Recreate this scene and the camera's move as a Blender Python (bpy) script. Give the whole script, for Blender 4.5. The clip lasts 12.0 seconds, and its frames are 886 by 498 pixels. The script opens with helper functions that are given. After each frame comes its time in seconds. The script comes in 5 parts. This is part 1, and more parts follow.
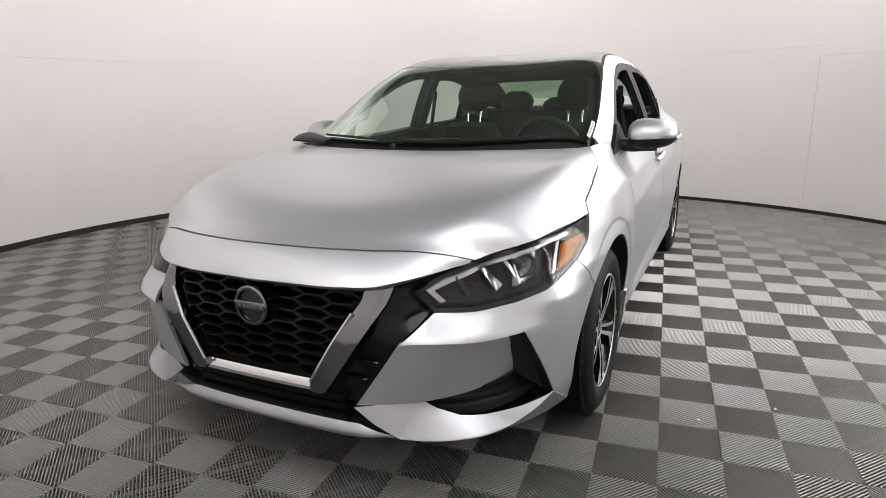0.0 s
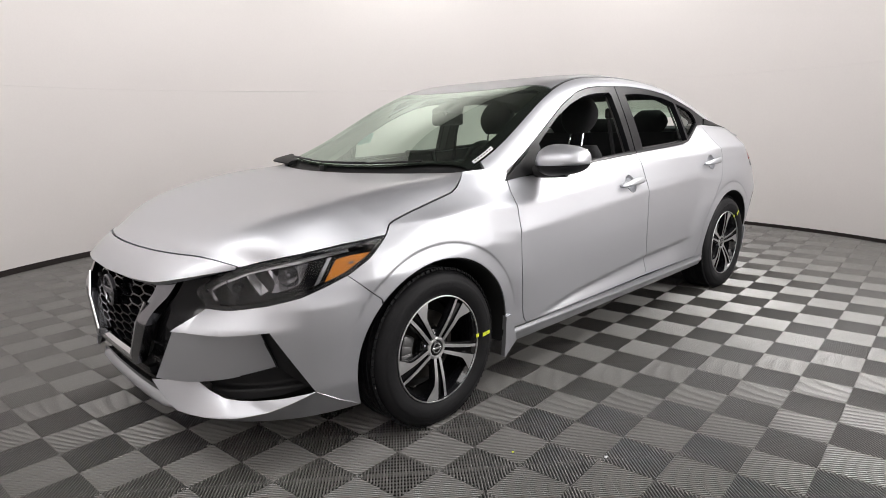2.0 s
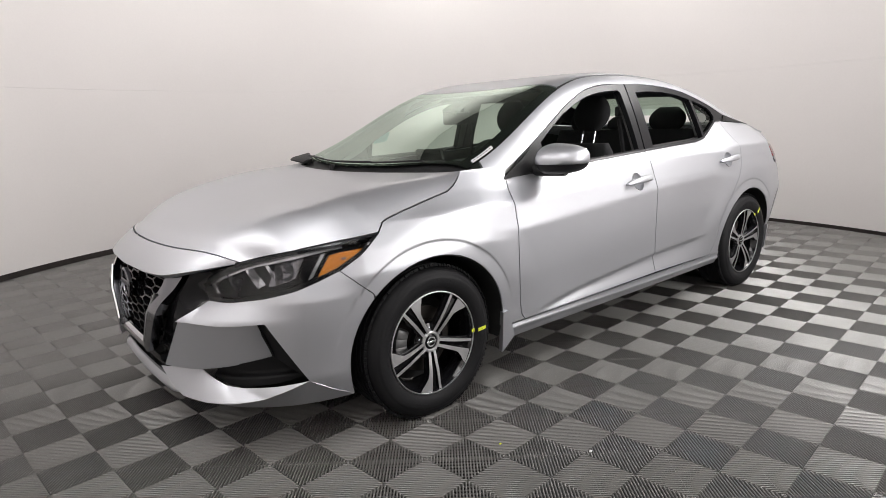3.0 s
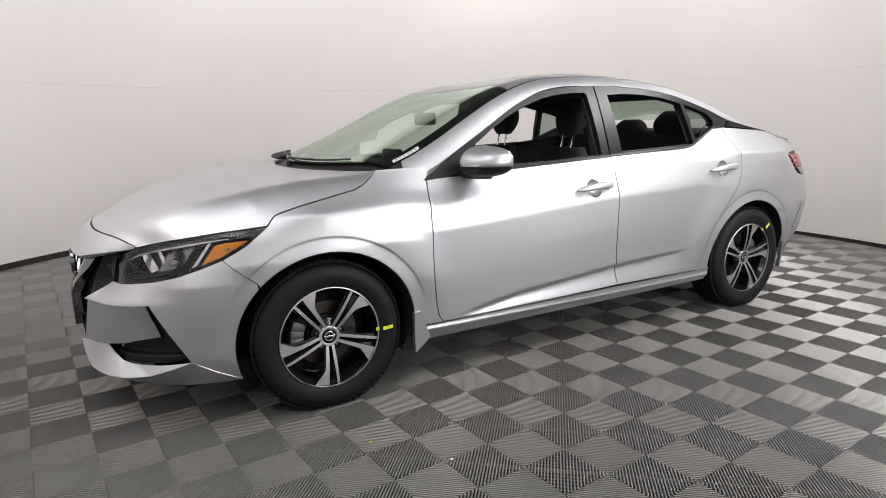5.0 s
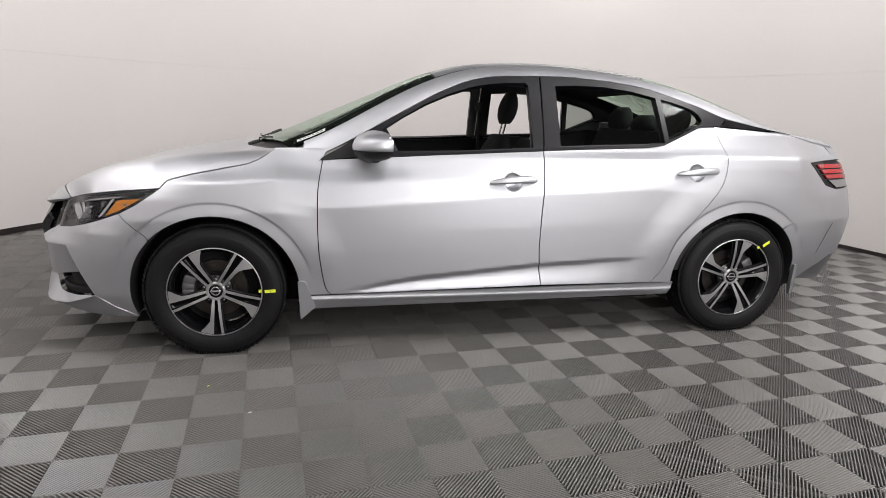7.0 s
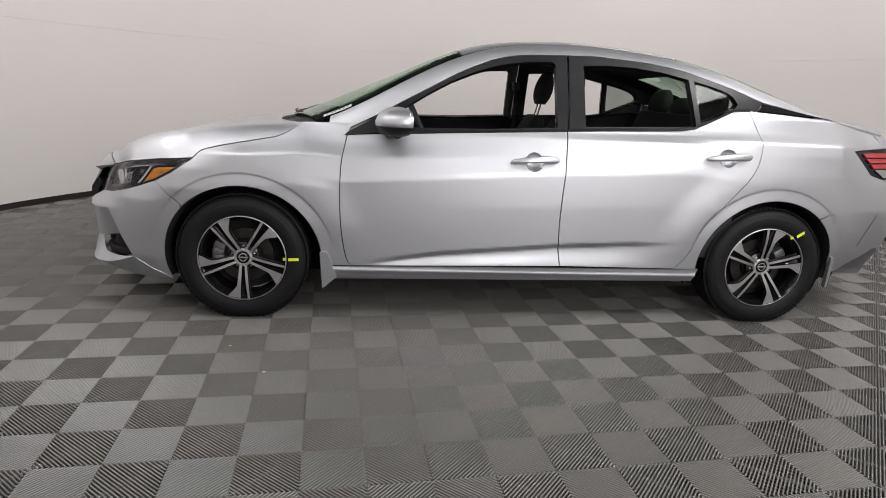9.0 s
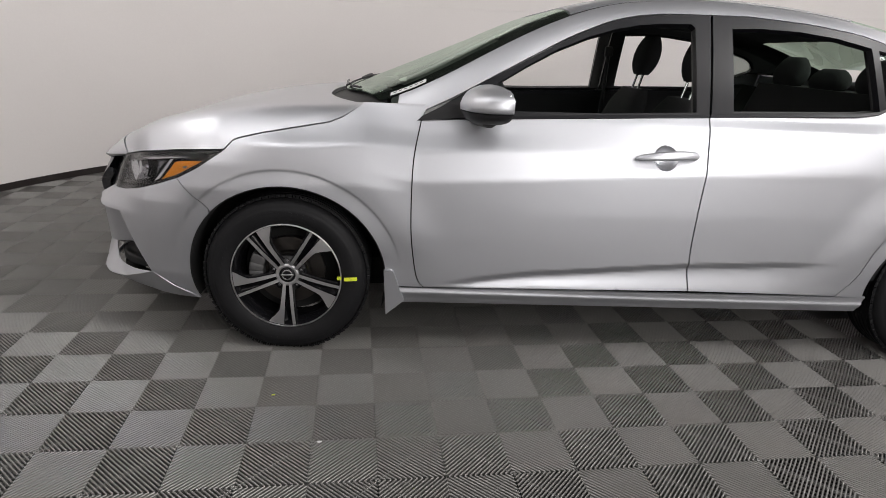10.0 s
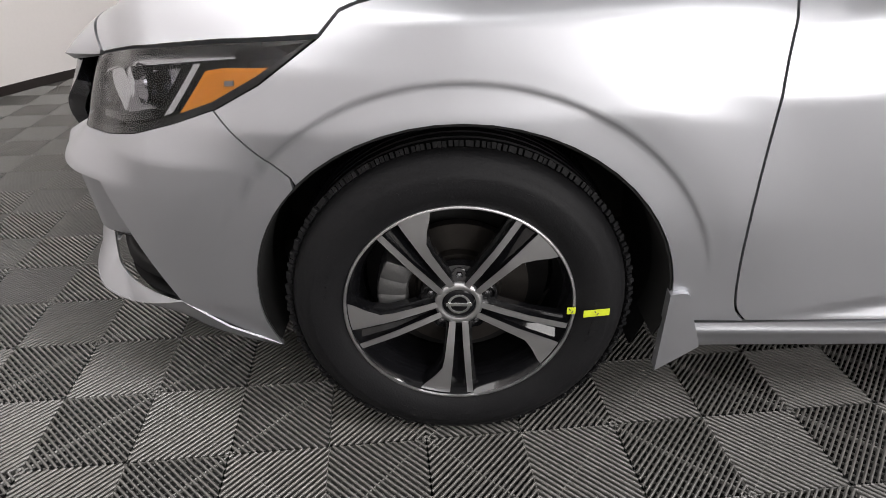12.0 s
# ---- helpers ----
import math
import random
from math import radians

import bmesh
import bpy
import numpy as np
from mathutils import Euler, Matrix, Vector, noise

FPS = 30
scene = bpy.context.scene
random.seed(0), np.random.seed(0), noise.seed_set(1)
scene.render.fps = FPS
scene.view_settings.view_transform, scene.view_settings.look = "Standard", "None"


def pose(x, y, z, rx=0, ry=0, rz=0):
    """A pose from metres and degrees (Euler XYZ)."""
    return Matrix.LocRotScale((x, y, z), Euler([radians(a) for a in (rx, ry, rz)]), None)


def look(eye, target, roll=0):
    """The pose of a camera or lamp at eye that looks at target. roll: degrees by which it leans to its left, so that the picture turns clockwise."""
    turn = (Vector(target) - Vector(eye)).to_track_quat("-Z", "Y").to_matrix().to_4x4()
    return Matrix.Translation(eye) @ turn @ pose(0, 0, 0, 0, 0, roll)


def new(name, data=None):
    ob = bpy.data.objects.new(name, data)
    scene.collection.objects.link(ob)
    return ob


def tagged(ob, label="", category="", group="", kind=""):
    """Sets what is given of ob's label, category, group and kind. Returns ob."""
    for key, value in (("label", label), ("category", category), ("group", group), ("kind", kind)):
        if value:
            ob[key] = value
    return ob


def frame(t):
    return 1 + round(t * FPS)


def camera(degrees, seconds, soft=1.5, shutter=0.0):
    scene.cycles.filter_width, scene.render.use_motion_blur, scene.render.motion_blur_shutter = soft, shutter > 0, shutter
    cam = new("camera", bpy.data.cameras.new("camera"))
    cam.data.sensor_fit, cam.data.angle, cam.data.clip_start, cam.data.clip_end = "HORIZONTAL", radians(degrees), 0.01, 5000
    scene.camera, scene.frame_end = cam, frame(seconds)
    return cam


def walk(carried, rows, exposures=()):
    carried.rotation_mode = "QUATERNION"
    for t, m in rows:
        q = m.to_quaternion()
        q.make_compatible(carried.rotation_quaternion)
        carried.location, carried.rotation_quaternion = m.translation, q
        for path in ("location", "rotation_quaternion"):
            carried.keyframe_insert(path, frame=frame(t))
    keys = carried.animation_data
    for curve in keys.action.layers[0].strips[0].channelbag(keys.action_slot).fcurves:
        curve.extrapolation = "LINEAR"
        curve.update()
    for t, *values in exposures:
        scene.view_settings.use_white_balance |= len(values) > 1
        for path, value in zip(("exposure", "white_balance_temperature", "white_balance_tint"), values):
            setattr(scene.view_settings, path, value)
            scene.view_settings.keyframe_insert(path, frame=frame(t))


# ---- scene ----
cam = camera(72.3, 12.0, soft=0.85)
PATH = [
    (0, (-2.206, -1.261, 1.172), (-0.457, -0.418, 0.692), -1.2),
    (0.5, (-2.089, -1.636, 1.179), (-0.449, -0.589, 0.718), -1.5),
    (1, (-1.888, -1.951, 1.183), (-0.351, -0.754, 0.731), -0.8),
    (1.5, (-1.681, -2.263, 1.178), (-0.248, -0.933, 0.759), -1.3),
    (2, (-1.524, -2.518, 1.179), (-0.18, -1.094, 0.77), -1.7),
    (2.5, (-1.44, -2.655, 1.212), (-0.158, -1.178, 0.79), -1.6),
    (2.7, (-1.434, -2.679, 1.201), (-0.176, -1.182, 0.782), -1.9),
    (4.3, (-1.159, -2.884, 1.187), (-0.025, -1.291, 0.767), -0.9),
    (4.5, (-1.048, -2.96, 1.192), (0.031, -1.325, 0.788), -0.9),
    (5, (-0.744, -3.183, 1.169), (0.205, -1.47, 0.763), -1.1),
    (5.5, (-0.406, -3.351, 1.16), (0.413, -1.58, 0.721), -1.1),
    (6, (-0.052, -3.526, 1.152), (0.651, -1.709, 0.698), -0.3),
    (6.5, (0.303, -3.662, 1.142), (0.833, -1.788, 0.689), 0.5),
    (7, (0.538, -3.737, 1.164), (0.901, -1.821, 0.72), 1.4),
    (7.2, (0.609, -3.807, 1.169), (0.929, -1.88, 0.74), 1.4),
    (8.8, (0.735, -3.896, 1.153), (0.912, -1.959, 0.691), 1.6),
    (9, (0.719, -3.816, 1.154), (0.897, -1.889, 0.647), 2.5),
    (9.5, (0.509, -3.467, 1.158), (0.723, -1.564, 0.583), 2.8),
    (10, (0.491, -3.096, 1.195), (0.589, -1.203, 0.557), 2.8),
    (10.5, (0.382, -2.734, 1.165), (0.386, -0.846, 0.505), 3.3),
    (11, (0.206, -2.394, 1.131), (0.211, -0.552, 0.353), 1.8),
    (11.5, (0.137, -2.045, 1.058), (0.08, -0.262, 0.153), 0.8),
    (12, (-0.034, -1.789, 0.969), (-0.027, -0.056, -0.028), -0.1),
]
walk(cam, [(t, look(eye, target, roll)) for t, eye, target, roll in PATH],
     exposures=[(0, -0.66), (2.5, -0.76), (6.5, -0.80), (9, -1.05), (10.5, -1.03), (11.5, -1.02), (12, -0.66)])

# ---- light ----
world = bpy.data.worlds.new("world")
scene.world = world
world.use_nodes = True
world.node_tree.nodes["Background"].inputs["Color"].default_value = (0.9, 0.93, 1.0, 1)
world.node_tree.nodes["Background"].inputs["Strength"].default_value = 0.02

ROOM_X, ROOM_Y, ROOM_R, ROOM_H = 1.26, 0.20, 4.07, 4.4


def area_lamp(name, wide, high, watts, m):
    lamp_light = bpy.data.lights.new(name, "AREA")
    lamp_light.shape, lamp_light.size, lamp_light.size_y = "RECTANGLE", wide, high
    lamp_light.energy, lamp_light.color = watts, (1.0, 0.975, 0.965)
    new(name, lamp_light).matrix_world = m


# unseen fill lights added round the wall: (angle, radius, height, lean, width, height of the lamp, watts); a lean below
# zero washes the wall
for kind, turn, r, z, tilt, wide, high, watts in (
        ("ceiling_tube", 182, 3.45, 2.95, 52, 1.5, 0.4, 22), ("ceiling_tube", 315, 3.7, 3.2, 60, 1.6, 0.7, 170),
        ("wall_washer", 12, 3.35, 3.75, -40, 1.6, 0.3, 37), ("wall_washer", 55, 3.35, 3.75, -40, 1.6, 0.3, 34),
        ("wall_washer", 98, 3.35, 3.75, -40, 1.6, 0.3, 25), ("wall_washer", 140, 3.35, 3.75, -40, 1.6, 0.3, 29),
        ("wall_washer", 178, 3.35, 3.75, -40, 1.6, 0.3, 36)):
    a = radians(turn)
    area_lamp(kind, wide, high, watts, pose(ROOM_X + r * math.cos(a), ROOM_Y + r * math.sin(a), z, 0, 0, turn) @ pose(0, 0, 0, 0, tilt, 0) @ pose(0, 0, 0, 0, 0, 90))
# large soft fill lights added unseen behind the camera, to brighten doors and floor
for x, watts in ((-0.9, 18), (2.8, 250)):
    area_lamp("light_panel", 2.7, 2.4, watts, pose(x, -4.75, 1.95, 84, 0, 0))
# unseen flat fill lights added below the ceiling, over the near side and the front of the car, to brighten the floor
for x, y, wide, watts in ((-2.0, -2.2, 2.6, 175), (-0.1, -3.2, 1.2, 15), (1.5, -3.3, 1.2, 30), (3.2, -3.0, 1.2, 40)):
    area_lamp("ceiling_lamp", wide, wide, watts, pose(x, y, 4.3))

# ---- materials ----


def material(name, colour, rough=0.5, metal=0.0, vary=0.0, scale=8.0, fine=0.0, fine_scale=200.0, bump=0.0, coat=0.0,
             spread=0.0, spec=0.5, stretch=(1, 1, 1)):
    """A surface with colour variation at two scales, roughness variation and fine relief."""
    m = bpy.data.materials.new(name)
    m.use_nodes = True
    nodes, links = m.node_tree.nodes, m.node_tree.links
    b = nodes["Principled BSDF"]
    b.inputs["Base Color"].default_value = (*colour, 1)
    b.inputs["Roughness"].default_value, b.inputs["Metallic"].default_value = rough, metal
    b.inputs["Specular IOR Level"].default_value = spec
    b.inputs["Coat Weight"].default_value, b.inputs["Coat Roughness"].default_value = coat, 0.03
    if vary or fine or bump or spread:
        co = nodes.new("ShaderNodeTexCoord")
        mp = nodes.new("ShaderNodeMapping")
        mp.inputs["Scale"].default_value = stretch
        links.new(co.outputs["Object"], mp.inputs["Vector"])
        big, small = nodes.new("ShaderNodeTexNoise"), nodes.new("ShaderNodeTexNoise")
        for n, s, d in ((big, scale, 4.0), (small, fine_scale, 2.0)):
            n.inputs["Scale"].default_value, n.inputs["Detail"].default_value = s, d
            links.new(mp.outputs["Vector"], n.inputs["Vector"])
        mix = nodes.new("ShaderNodeMath")
        mix.operation = "MULTIPLY_ADD"
        links.new(big.outputs["Fac"], mix.inputs[0])
        mix.inputs[1].default_value, mix.inputs[2].default_value = vary * 2, 1 - vary
        mix2 = nodes.new("ShaderNodeMath")
        mix2.operation = "MULTIPLY_ADD"
        links.new(small.outputs["Fac"], mix2.inputs[0])
        mix2.inputs[1].default_value = fine * 2
        links.new(mix.outputs[0], mix2.inputs[2])
        off = nodes.new("ShaderNodeMath")
        off.operation = "SUBTRACT"
        links.new(mix2.outputs[0], off.inputs[0])
        off.inputs[1].default_value = fine
        tint = nodes.new("ShaderNodeVectorMath")
        tint.operation = "SCALE"
        tint.inputs[0].default_value = colour
        links.new(off.outputs[0], tint.inputs["Scale"])
        links.new(tint.outputs[0], b.inputs["Base Color"])
        if spread:
            r = nodes.new("ShaderNodeMath")
            r.operation = "MULTIPLY_ADD"
            links.new(big.outputs["Fac"], r.inputs[0])
            r.inputs[1].default_value, r.inputs[2].default_value = spread * 2, rough - spread
            links.new(r.outputs[0], b.inputs["Roughness"])
        if bump:
            bp = nodes.new("ShaderNodeBump")
            bp.inputs["Strength"].default_value, bp.inputs["Distance"].default_value = bump, 0.002
            links.new(small.outputs["Fac"], bp.inputs["Height"])
            links.new(bp.outputs[0], b.inputs["Normal"])
    return m


def clear(name, tint, gloss=1.0, least=0.045):
    """Thin glass: lets light through tinted, mirrors by Fresnel."""
    m = bpy.data.materials.new(name)
    m.use_nodes = True
    nodes, links = m.node_tree.nodes, m.node_tree.links
    nodes.remove(nodes["Principled BSDF"])
    t, g, f, p5, lift, mx = (nodes.new("ShaderNode" + k) for k in ("BsdfTransparent", "BsdfGlossy", "LayerWeight", "Math", "Math", "MixShader"))
    t.inputs["Color"].default_value = (*tint, 1)
    g.inputs["Roughness"].default_value = 0.0
    g.inputs["Color"].default_value = (gloss, gloss, gloss, 1)
    # Schlick's curve: alike from both sides of the pane
    f.inputs["Blend"].default_value = 0.5
    p5.operation, lift.operation = "POWER", "MULTIPLY_ADD"
    links.new(f.outputs["Facing"], p5.inputs[0])
    p5.inputs[1].default_value = 5.0
    links.new(p5.outputs[0], lift.inputs[0])
    lift.inputs[1].default_value, lift.inputs[2].default_value = 0.95, least
    # both faces of the pane mirror: 2R / (1 + R)
    plus, ratio, both = (nodes.new("ShaderNodeMath") for _ in range(3))
    plus.operation, ratio.operation, both.operation = "ADD", "DIVIDE", "MULTIPLY"
    links.new(lift.outputs[0], plus.inputs[0])
    plus.inputs[1].default_value, both.inputs[1].default_value = 1.0, 2.0
    links.new(lift.outputs[0], ratio.inputs[0])
    links.new(plus.outputs[0], ratio.inputs[1])
    links.new(ratio.outputs[0], both.inputs[0])
    links.new(both.outputs[0], mx.inputs[0])
    links.new(t.outputs[0], mx.inputs[1])
    links.new(g.outputs[0], mx.inputs[2])
    links.new(mx.outputs[0], nodes["Material Output"].inputs["Surface"])
    return m


PAINT = material("silver_paint", (0.50, 0.51, 0.54), 0.45, 0.86, 0.02, 3, 0.05, 900, 0.0, 0.4, 0.02)
PAINT.node_tree.nodes["Principled BSDF"].inputs["Coat Roughness"].default_value = 0.10
PLASTIC = material("black_plastic", (0.013, 0.013, 0.014), 0.55, 0, 0.15, 12, 0.1, 500, 0.15, 0, 0, 0.3)
SATIN = material("satin_black_trim", (0.010, 0.010, 0.012), 0.30, 0, 0.06, 10, 0.05, 700, 0.03, 0, 0, 0.2)
GLOSS = material("gloss_black", (0.006, 0.006, 0.007), 0.10, 0, 0.1, 9, 0, 300, 0, 0, 0, 0.2)
CHROME = material("satin_chrome", (0.78, 0.79, 0.80), 0.14, 1.0, 0.03, 14, 0.02, 400, 0, 0, 0.05)
DARKCHROME = material("dark_chrome", (0.22, 0.22, 0.235), 0.16, 1.0, 0.05, 14, 0.02, 400, 0, 0, 0.05)
ALLOY = material("machined_alloy", (0.56, 0.56, 0.57), 0.40, 1.0, 0.05, 18, 0.06, 500, 0.03, 0.3, 0.06)
RIMBLACK = material("black_alloy", (0.006, 0.006, 0.007), 0.10, 0.0, 0.1, 12, 0.05, 300, 0.0, 0.0)
RUBBER = material("tyre_rubber", (0.011, 0.011, 0.012), 0.55, 0, 0.22, 9, 0.15, 260, 0.25, 0, 0.08, 0.15)
STEEL = material("brake_steel", (0.06, 0.054, 0.05), 0.42, 0.9, 0.2, 20, 0.1, 300, 0.1, 0, 0.1)
CAST = material("cast_caliper", (0.17, 0.17, 0.17), 0.5, 0.7, 0.15, 30, 0.1, 300, 0.2)
DARK = material("underbody_black", (0.006, 0.006, 0.006), 0.85, 0, 0.2, 6, 0.1, 100, 0.1)
FABRIC = material("charcoal_fabric", (0.018, 0.018, 0.020), 0.9, 0, 0.2, 10, 0.25, 900, 0.3)
VINYL = material("dark_vinyl", (0.020, 0.020, 0.022), 0.6, 0, 0.12, 10, 0.1, 600, 0.25)
LINER = material("grey_headliner", (0.10, 0.10, 0.10), 0.9, 0, 0.08, 8, 0.1, 800, 0.2)
PILLAR = material("pale_pillar_trim", (0.38, 0.385, 0.37), 0.8, 0, 0.06, 8, 0.08, 500, 0.15)
AMBER = material("amber_reflector", (0.54, 0.18, 0.004), 0.3, 0, 0.08, 60, 0.15, 900, 0.5, 0.0, 0, 0.3)
RED = material("red_lens", (0.30, 0.008, 0.012), 0.15, 0, 0.1, 30, 0.1, 500, 0.2, 0.6)
REFLECTOR = material("lamp_reflector", (0.52, 0.53, 0.55), 0.18, 1.0, 0.05, 20, 0, 200, 0, 0, 0.04)
LAMPGREY = material("lamp_bezel", (0.03, 0.03, 0.033), 0.25, 0.3, 0.05, 20, 0, 200)
WHITE = material("white_label", (0.62, 0.63, 0.64), 0.5, 0, 0.05, 60, 0.05, 400)
GREYINK = material("grey_print", (0.10, 0.10, 0.11), 0.6, 0, 0.05, 60, 0.05, 400)
YELLOW = material("yellow_tape", (0.62, 0.70, 0.03), 0.5, 0, 0.12, 90, 0.1, 700, 0.1)
BLUE = material("teal_sticker", (0.40, 0.78, 0.78), 0.5, 0, 0.15, 40, 0.05, 400)
WALL = material("white_wall_paint", (0.80, 0.770, 0.755), 0.62, 0, 0.035, 0.8, 0.02, 60, 0.06, 0, 0.05)
CEILING = material("dark_ceiling", (0.16, 0.158, 0.156), 0.9, 0, 0.05, 1.0, 0.03, 60, 0.05)
BASE = material("dark_wall_base", (0.018, 0.013, 0.012), 0.5, 0, 0.2, 5, 0.1, 200, 0.1)
TILE = material("grey_floor_plastic", (0.13, 0.1265, 0.119), 0.34, 0, 0.22, 2.2, 0.15, 90, 0.05, 0, 0.06, 0.9)
TILE.node_tree.nodes["Principled BSDF"].inputs["Coat Weight"].default_value = 0.7
TILE.node_tree.nodes["Principled BSDF"].inputs["Coat Roughness"].default_value = 0.26
# near-black: shade deep between the floor ribs is put into this colour
PIT = material("floor_gap_shade", (0.008, 0.008, 0.008), 0.9, 0, 0.2, 5, 0.1, 100, 0.1)
VALANCE = material("grey_valance", (0.11, 0.11, 0.118), 0.45, 0, 0.1, 10, 0.08, 500, 0.1)
GLASS = clear("green_tinted_glass", (0.53, 0.66, 0.55), 0.8)
GLASS.node_tree.nodes["Glossy BSDF"].inputs["Color"].default_value = (0.72, 0.82, 0.74, 1)
PRIVACY = clear("grey_tinted_glass", (0.45, 0.49, 0.46), 0.2)
LENS = clear("clear_lamp_lens", (0.93, 0.93, 0.94), 0.5, 0.025)

# ---- mesh helpers ----


def mesh_part(name, verts, faces, mat, parent=None, label="", smooth=True, normals=None):
    """One mesh object, under a thing or a part where parent is given."""
    me = bpy.data.meshes.new(name)
    me.from_pydata([tuple(map(float, v)) for v in verts], [], [tuple(map(int, f)) for f in faces])
    me.materials.append(mat)
    me.update()
    if smooth:
        me.shade_smooth()
    if normals is not None:
        me.normals_split_custom_set_from_vertices([tuple(map(float, n)) for n in normals])
    ob = new(name, me)
    if parent is not None:
        ob.parent = parent
    if label:
        ob["label"] = label
    return ob


def part(name, bm, mat, parent=None, label="", smooth=0.6):
    """Links a bmesh as one mesh object; edges sharper than smooth (radians) stay sharp."""
    bmesh.ops.recalc_face_normals(bm, faces=bm.faces)
    for f in bm.faces:
        f.smooth = smooth > 0
    if smooth:
        for e in bm.edges:
            if len(e.link_faces) == 2 and e.calc_face_angle(0) > smooth:
                e.smooth = False
    me = bpy.data.meshes.new(name)
    bm.to_mesh(me)
    bm.free()
    me.materials.append(mat)
    ob = new(name, me)
    if parent is not None:
        ob.parent = parent
    if label:
        ob["label"] = label
    return ob


def thing(name, label, category, group="", m=None):
    ob = tagged(new(name), label, category, group)
    ob.empty_display_size = 0.1
    if m is not None:
        ob.matrix_world = m
    return ob


def add_box(bm, x, y, z, sx, sy, sz, bevel=0.0, turn=None, seg=2):
    """A box with its centre and full sizes, rounded by bevel."""
    made = bmesh.ops.create_cube(bm, size=1.0)
    vs = made["verts"]
    bmesh.ops.scale(bm, vec=(sx, sy, sz), verts=vs)
    if bevel:
        es = list({e for v in vs for e in v.link_edges})
        got = bmesh.ops.bevel(bm, geom=es, offset=bevel, segments=seg, affect="EDGES", profile=0.5)
        vs = list({v for f in got["faces"] for v in f.verts} | {v for v in vs if v.is_valid})
    m = Matrix.Translation((x, y, z)) @ (turn.to_4x4() if turn is not None else Matrix())
    bmesh.ops.transform(bm, matrix=m, verts=vs)
    return vs


def box(name, x, y, z, sx, sy, sz, mat, parent=None, bevel=0.0, label="", turn=None, seg=2):
    bm = bmesh.new()
    add_box(bm, x, y, z, sx, sy, sz, bevel, turn, seg)
    return part(name, bm, mat, parent, label)


def lathe(bm, profile, n=48, axis="y", centre=(0, 0, 0), closed=False):
    """Turns (radius, offset) pairs about an axis."""
    rings = []
    for r, o in profile:
        ring = []
        for k in range(n):
            a = 2 * math.pi * k / n
            c, s = r * math.cos(a), r * math.sin(a)
            p = {"y": (c, o, s), "x": (o, c, s), "z": (c, s, o)}[axis]
            ring.append(bm.verts.new((p[0] + centre[0], p[1] + centre[1], p[2] + centre[2])))
        rings.append(ring)
    pairs = list(zip(rings[:-1], rings[1:])) + ([(rings[-1], rings[0])] if closed else [])
    for a, b in pairs:
        for k in range(n):
            bm.faces.new((a[k], a[(k + 1) % n], b[(k + 1) % n], b[k]))
    return rings


def cap(bm, ring, flip=False):
    bm.faces.new(ring[::-1] if flip else ring)


def tube(bm, pts, r, n=8):
    """A round bar along points; r: a radius or one for each point."""
    pts = [Vector(p) for p in pts]
    rad = [r] * len(pts) if isinstance(r, (int, float)) else r
    rings, side = [], None
    for i, p in enumerate(pts):
        d = (pts[min(i + 1, len(pts) - 1)] - pts[max(i - 1, 0)]).normalized()
        if side is None:
            side = d.orthogonal().normalized()
        side = (side - d * side.dot(d)).normalized()
        up = d.cross(side)
        rings.append([bm.verts.new(p + rad[i] * (math.cos(2 * math.pi * k / n) * side + math.sin(2 * math.pi * k / n) * up)) for k in range(n)])
    for a, b in zip(rings[:-1], rings[1:]):
        for k in range(n):
            bm.faces.new((a[k], a[(k + 1) % n], b[(k + 1) % n], b[k]))
    bm.faces.new(rings[0][::-1])
    bm.faces.new(rings[-1])


def inside(px, py, poly):
    """Even-odd test for arrays of points."""
    x, y = np.array(poly).T
    hit = np.zeros(np.shape(px), bool)
    for x0, y0, x1, y1 in zip(x, y, np.roll(x, -1), np.roll(y, -1)):
        if y0 != y1:
            hit ^= ((y0 > py) != (y1 > py)) & (px < (x1 - x0) * (py - y0) / (y1 - y0) + x0)
    return hit


def dense(poly, step, closed=True):
    out = []
    pts = [np.array(p, float) for p in poly]
    ends = pts[1:] + ([pts[0]] if closed else [])
    for a, b in zip(pts, ends):
        n = max(1, int(np.ceil(np.hypot(*(b - a)[:2]) / step)))
        out += [a + (b - a) * k / n for k in range(n)]
    if not closed:
        out.append(pts[-1])
    return np.array(out)


def shrink(poly, d):
    """The outline drawn in by d on all sides."""
    p = np.array(poly, float)
    area = np.sum(p[:, 0] * np.roll(p[:, 1], -1) - np.roll(p[:, 0], -1) * p[:, 1])
    if area < 0:
        p = p[::-1]
    e = np.roll(p, -1, axis=0) - p
    e /= np.maximum(np.hypot(*e.T), 1e-9)[:, None]
    n = np.stack([-e[:, 1], e[:, 0]], 1)
    before = np.roll(n, 1, axis=0)
    m = n + before
    k = np.maximum((m * n).sum(1), 0.45)
    return p + d * m / k[:, None]


def facing(surf, u, v, way):
    """Points of a surface and its normals, turned so that they point along way(points)."""
    h = 0.004
    p = surf(u, v)
    n = np.cross(surf(u + h, v) - surf(u - h, v), surf(u, v + h) - surf(u, v - h))
    n /= np.maximum(np.linalg.norm(n, axis=1), 1e-12)[:, None]
    n *= np.where((n * way(p)).sum(1) < 0, -1, 1)[:, None]
    return p, n


def outward(p):
    """Away from the middle line of the car."""
    q = p - np.array([1.35, 0, 0.62])
    return q * np.array([0.12, 1.0, 1.0]) + np.where(p[:, :1] < -0.4, 1, 0) * np.array([[-1.2, 0, 0]]) + np.where(p[:, :1] > 3.2, 1, 0) * np.array([[1.2, 0, 0]])


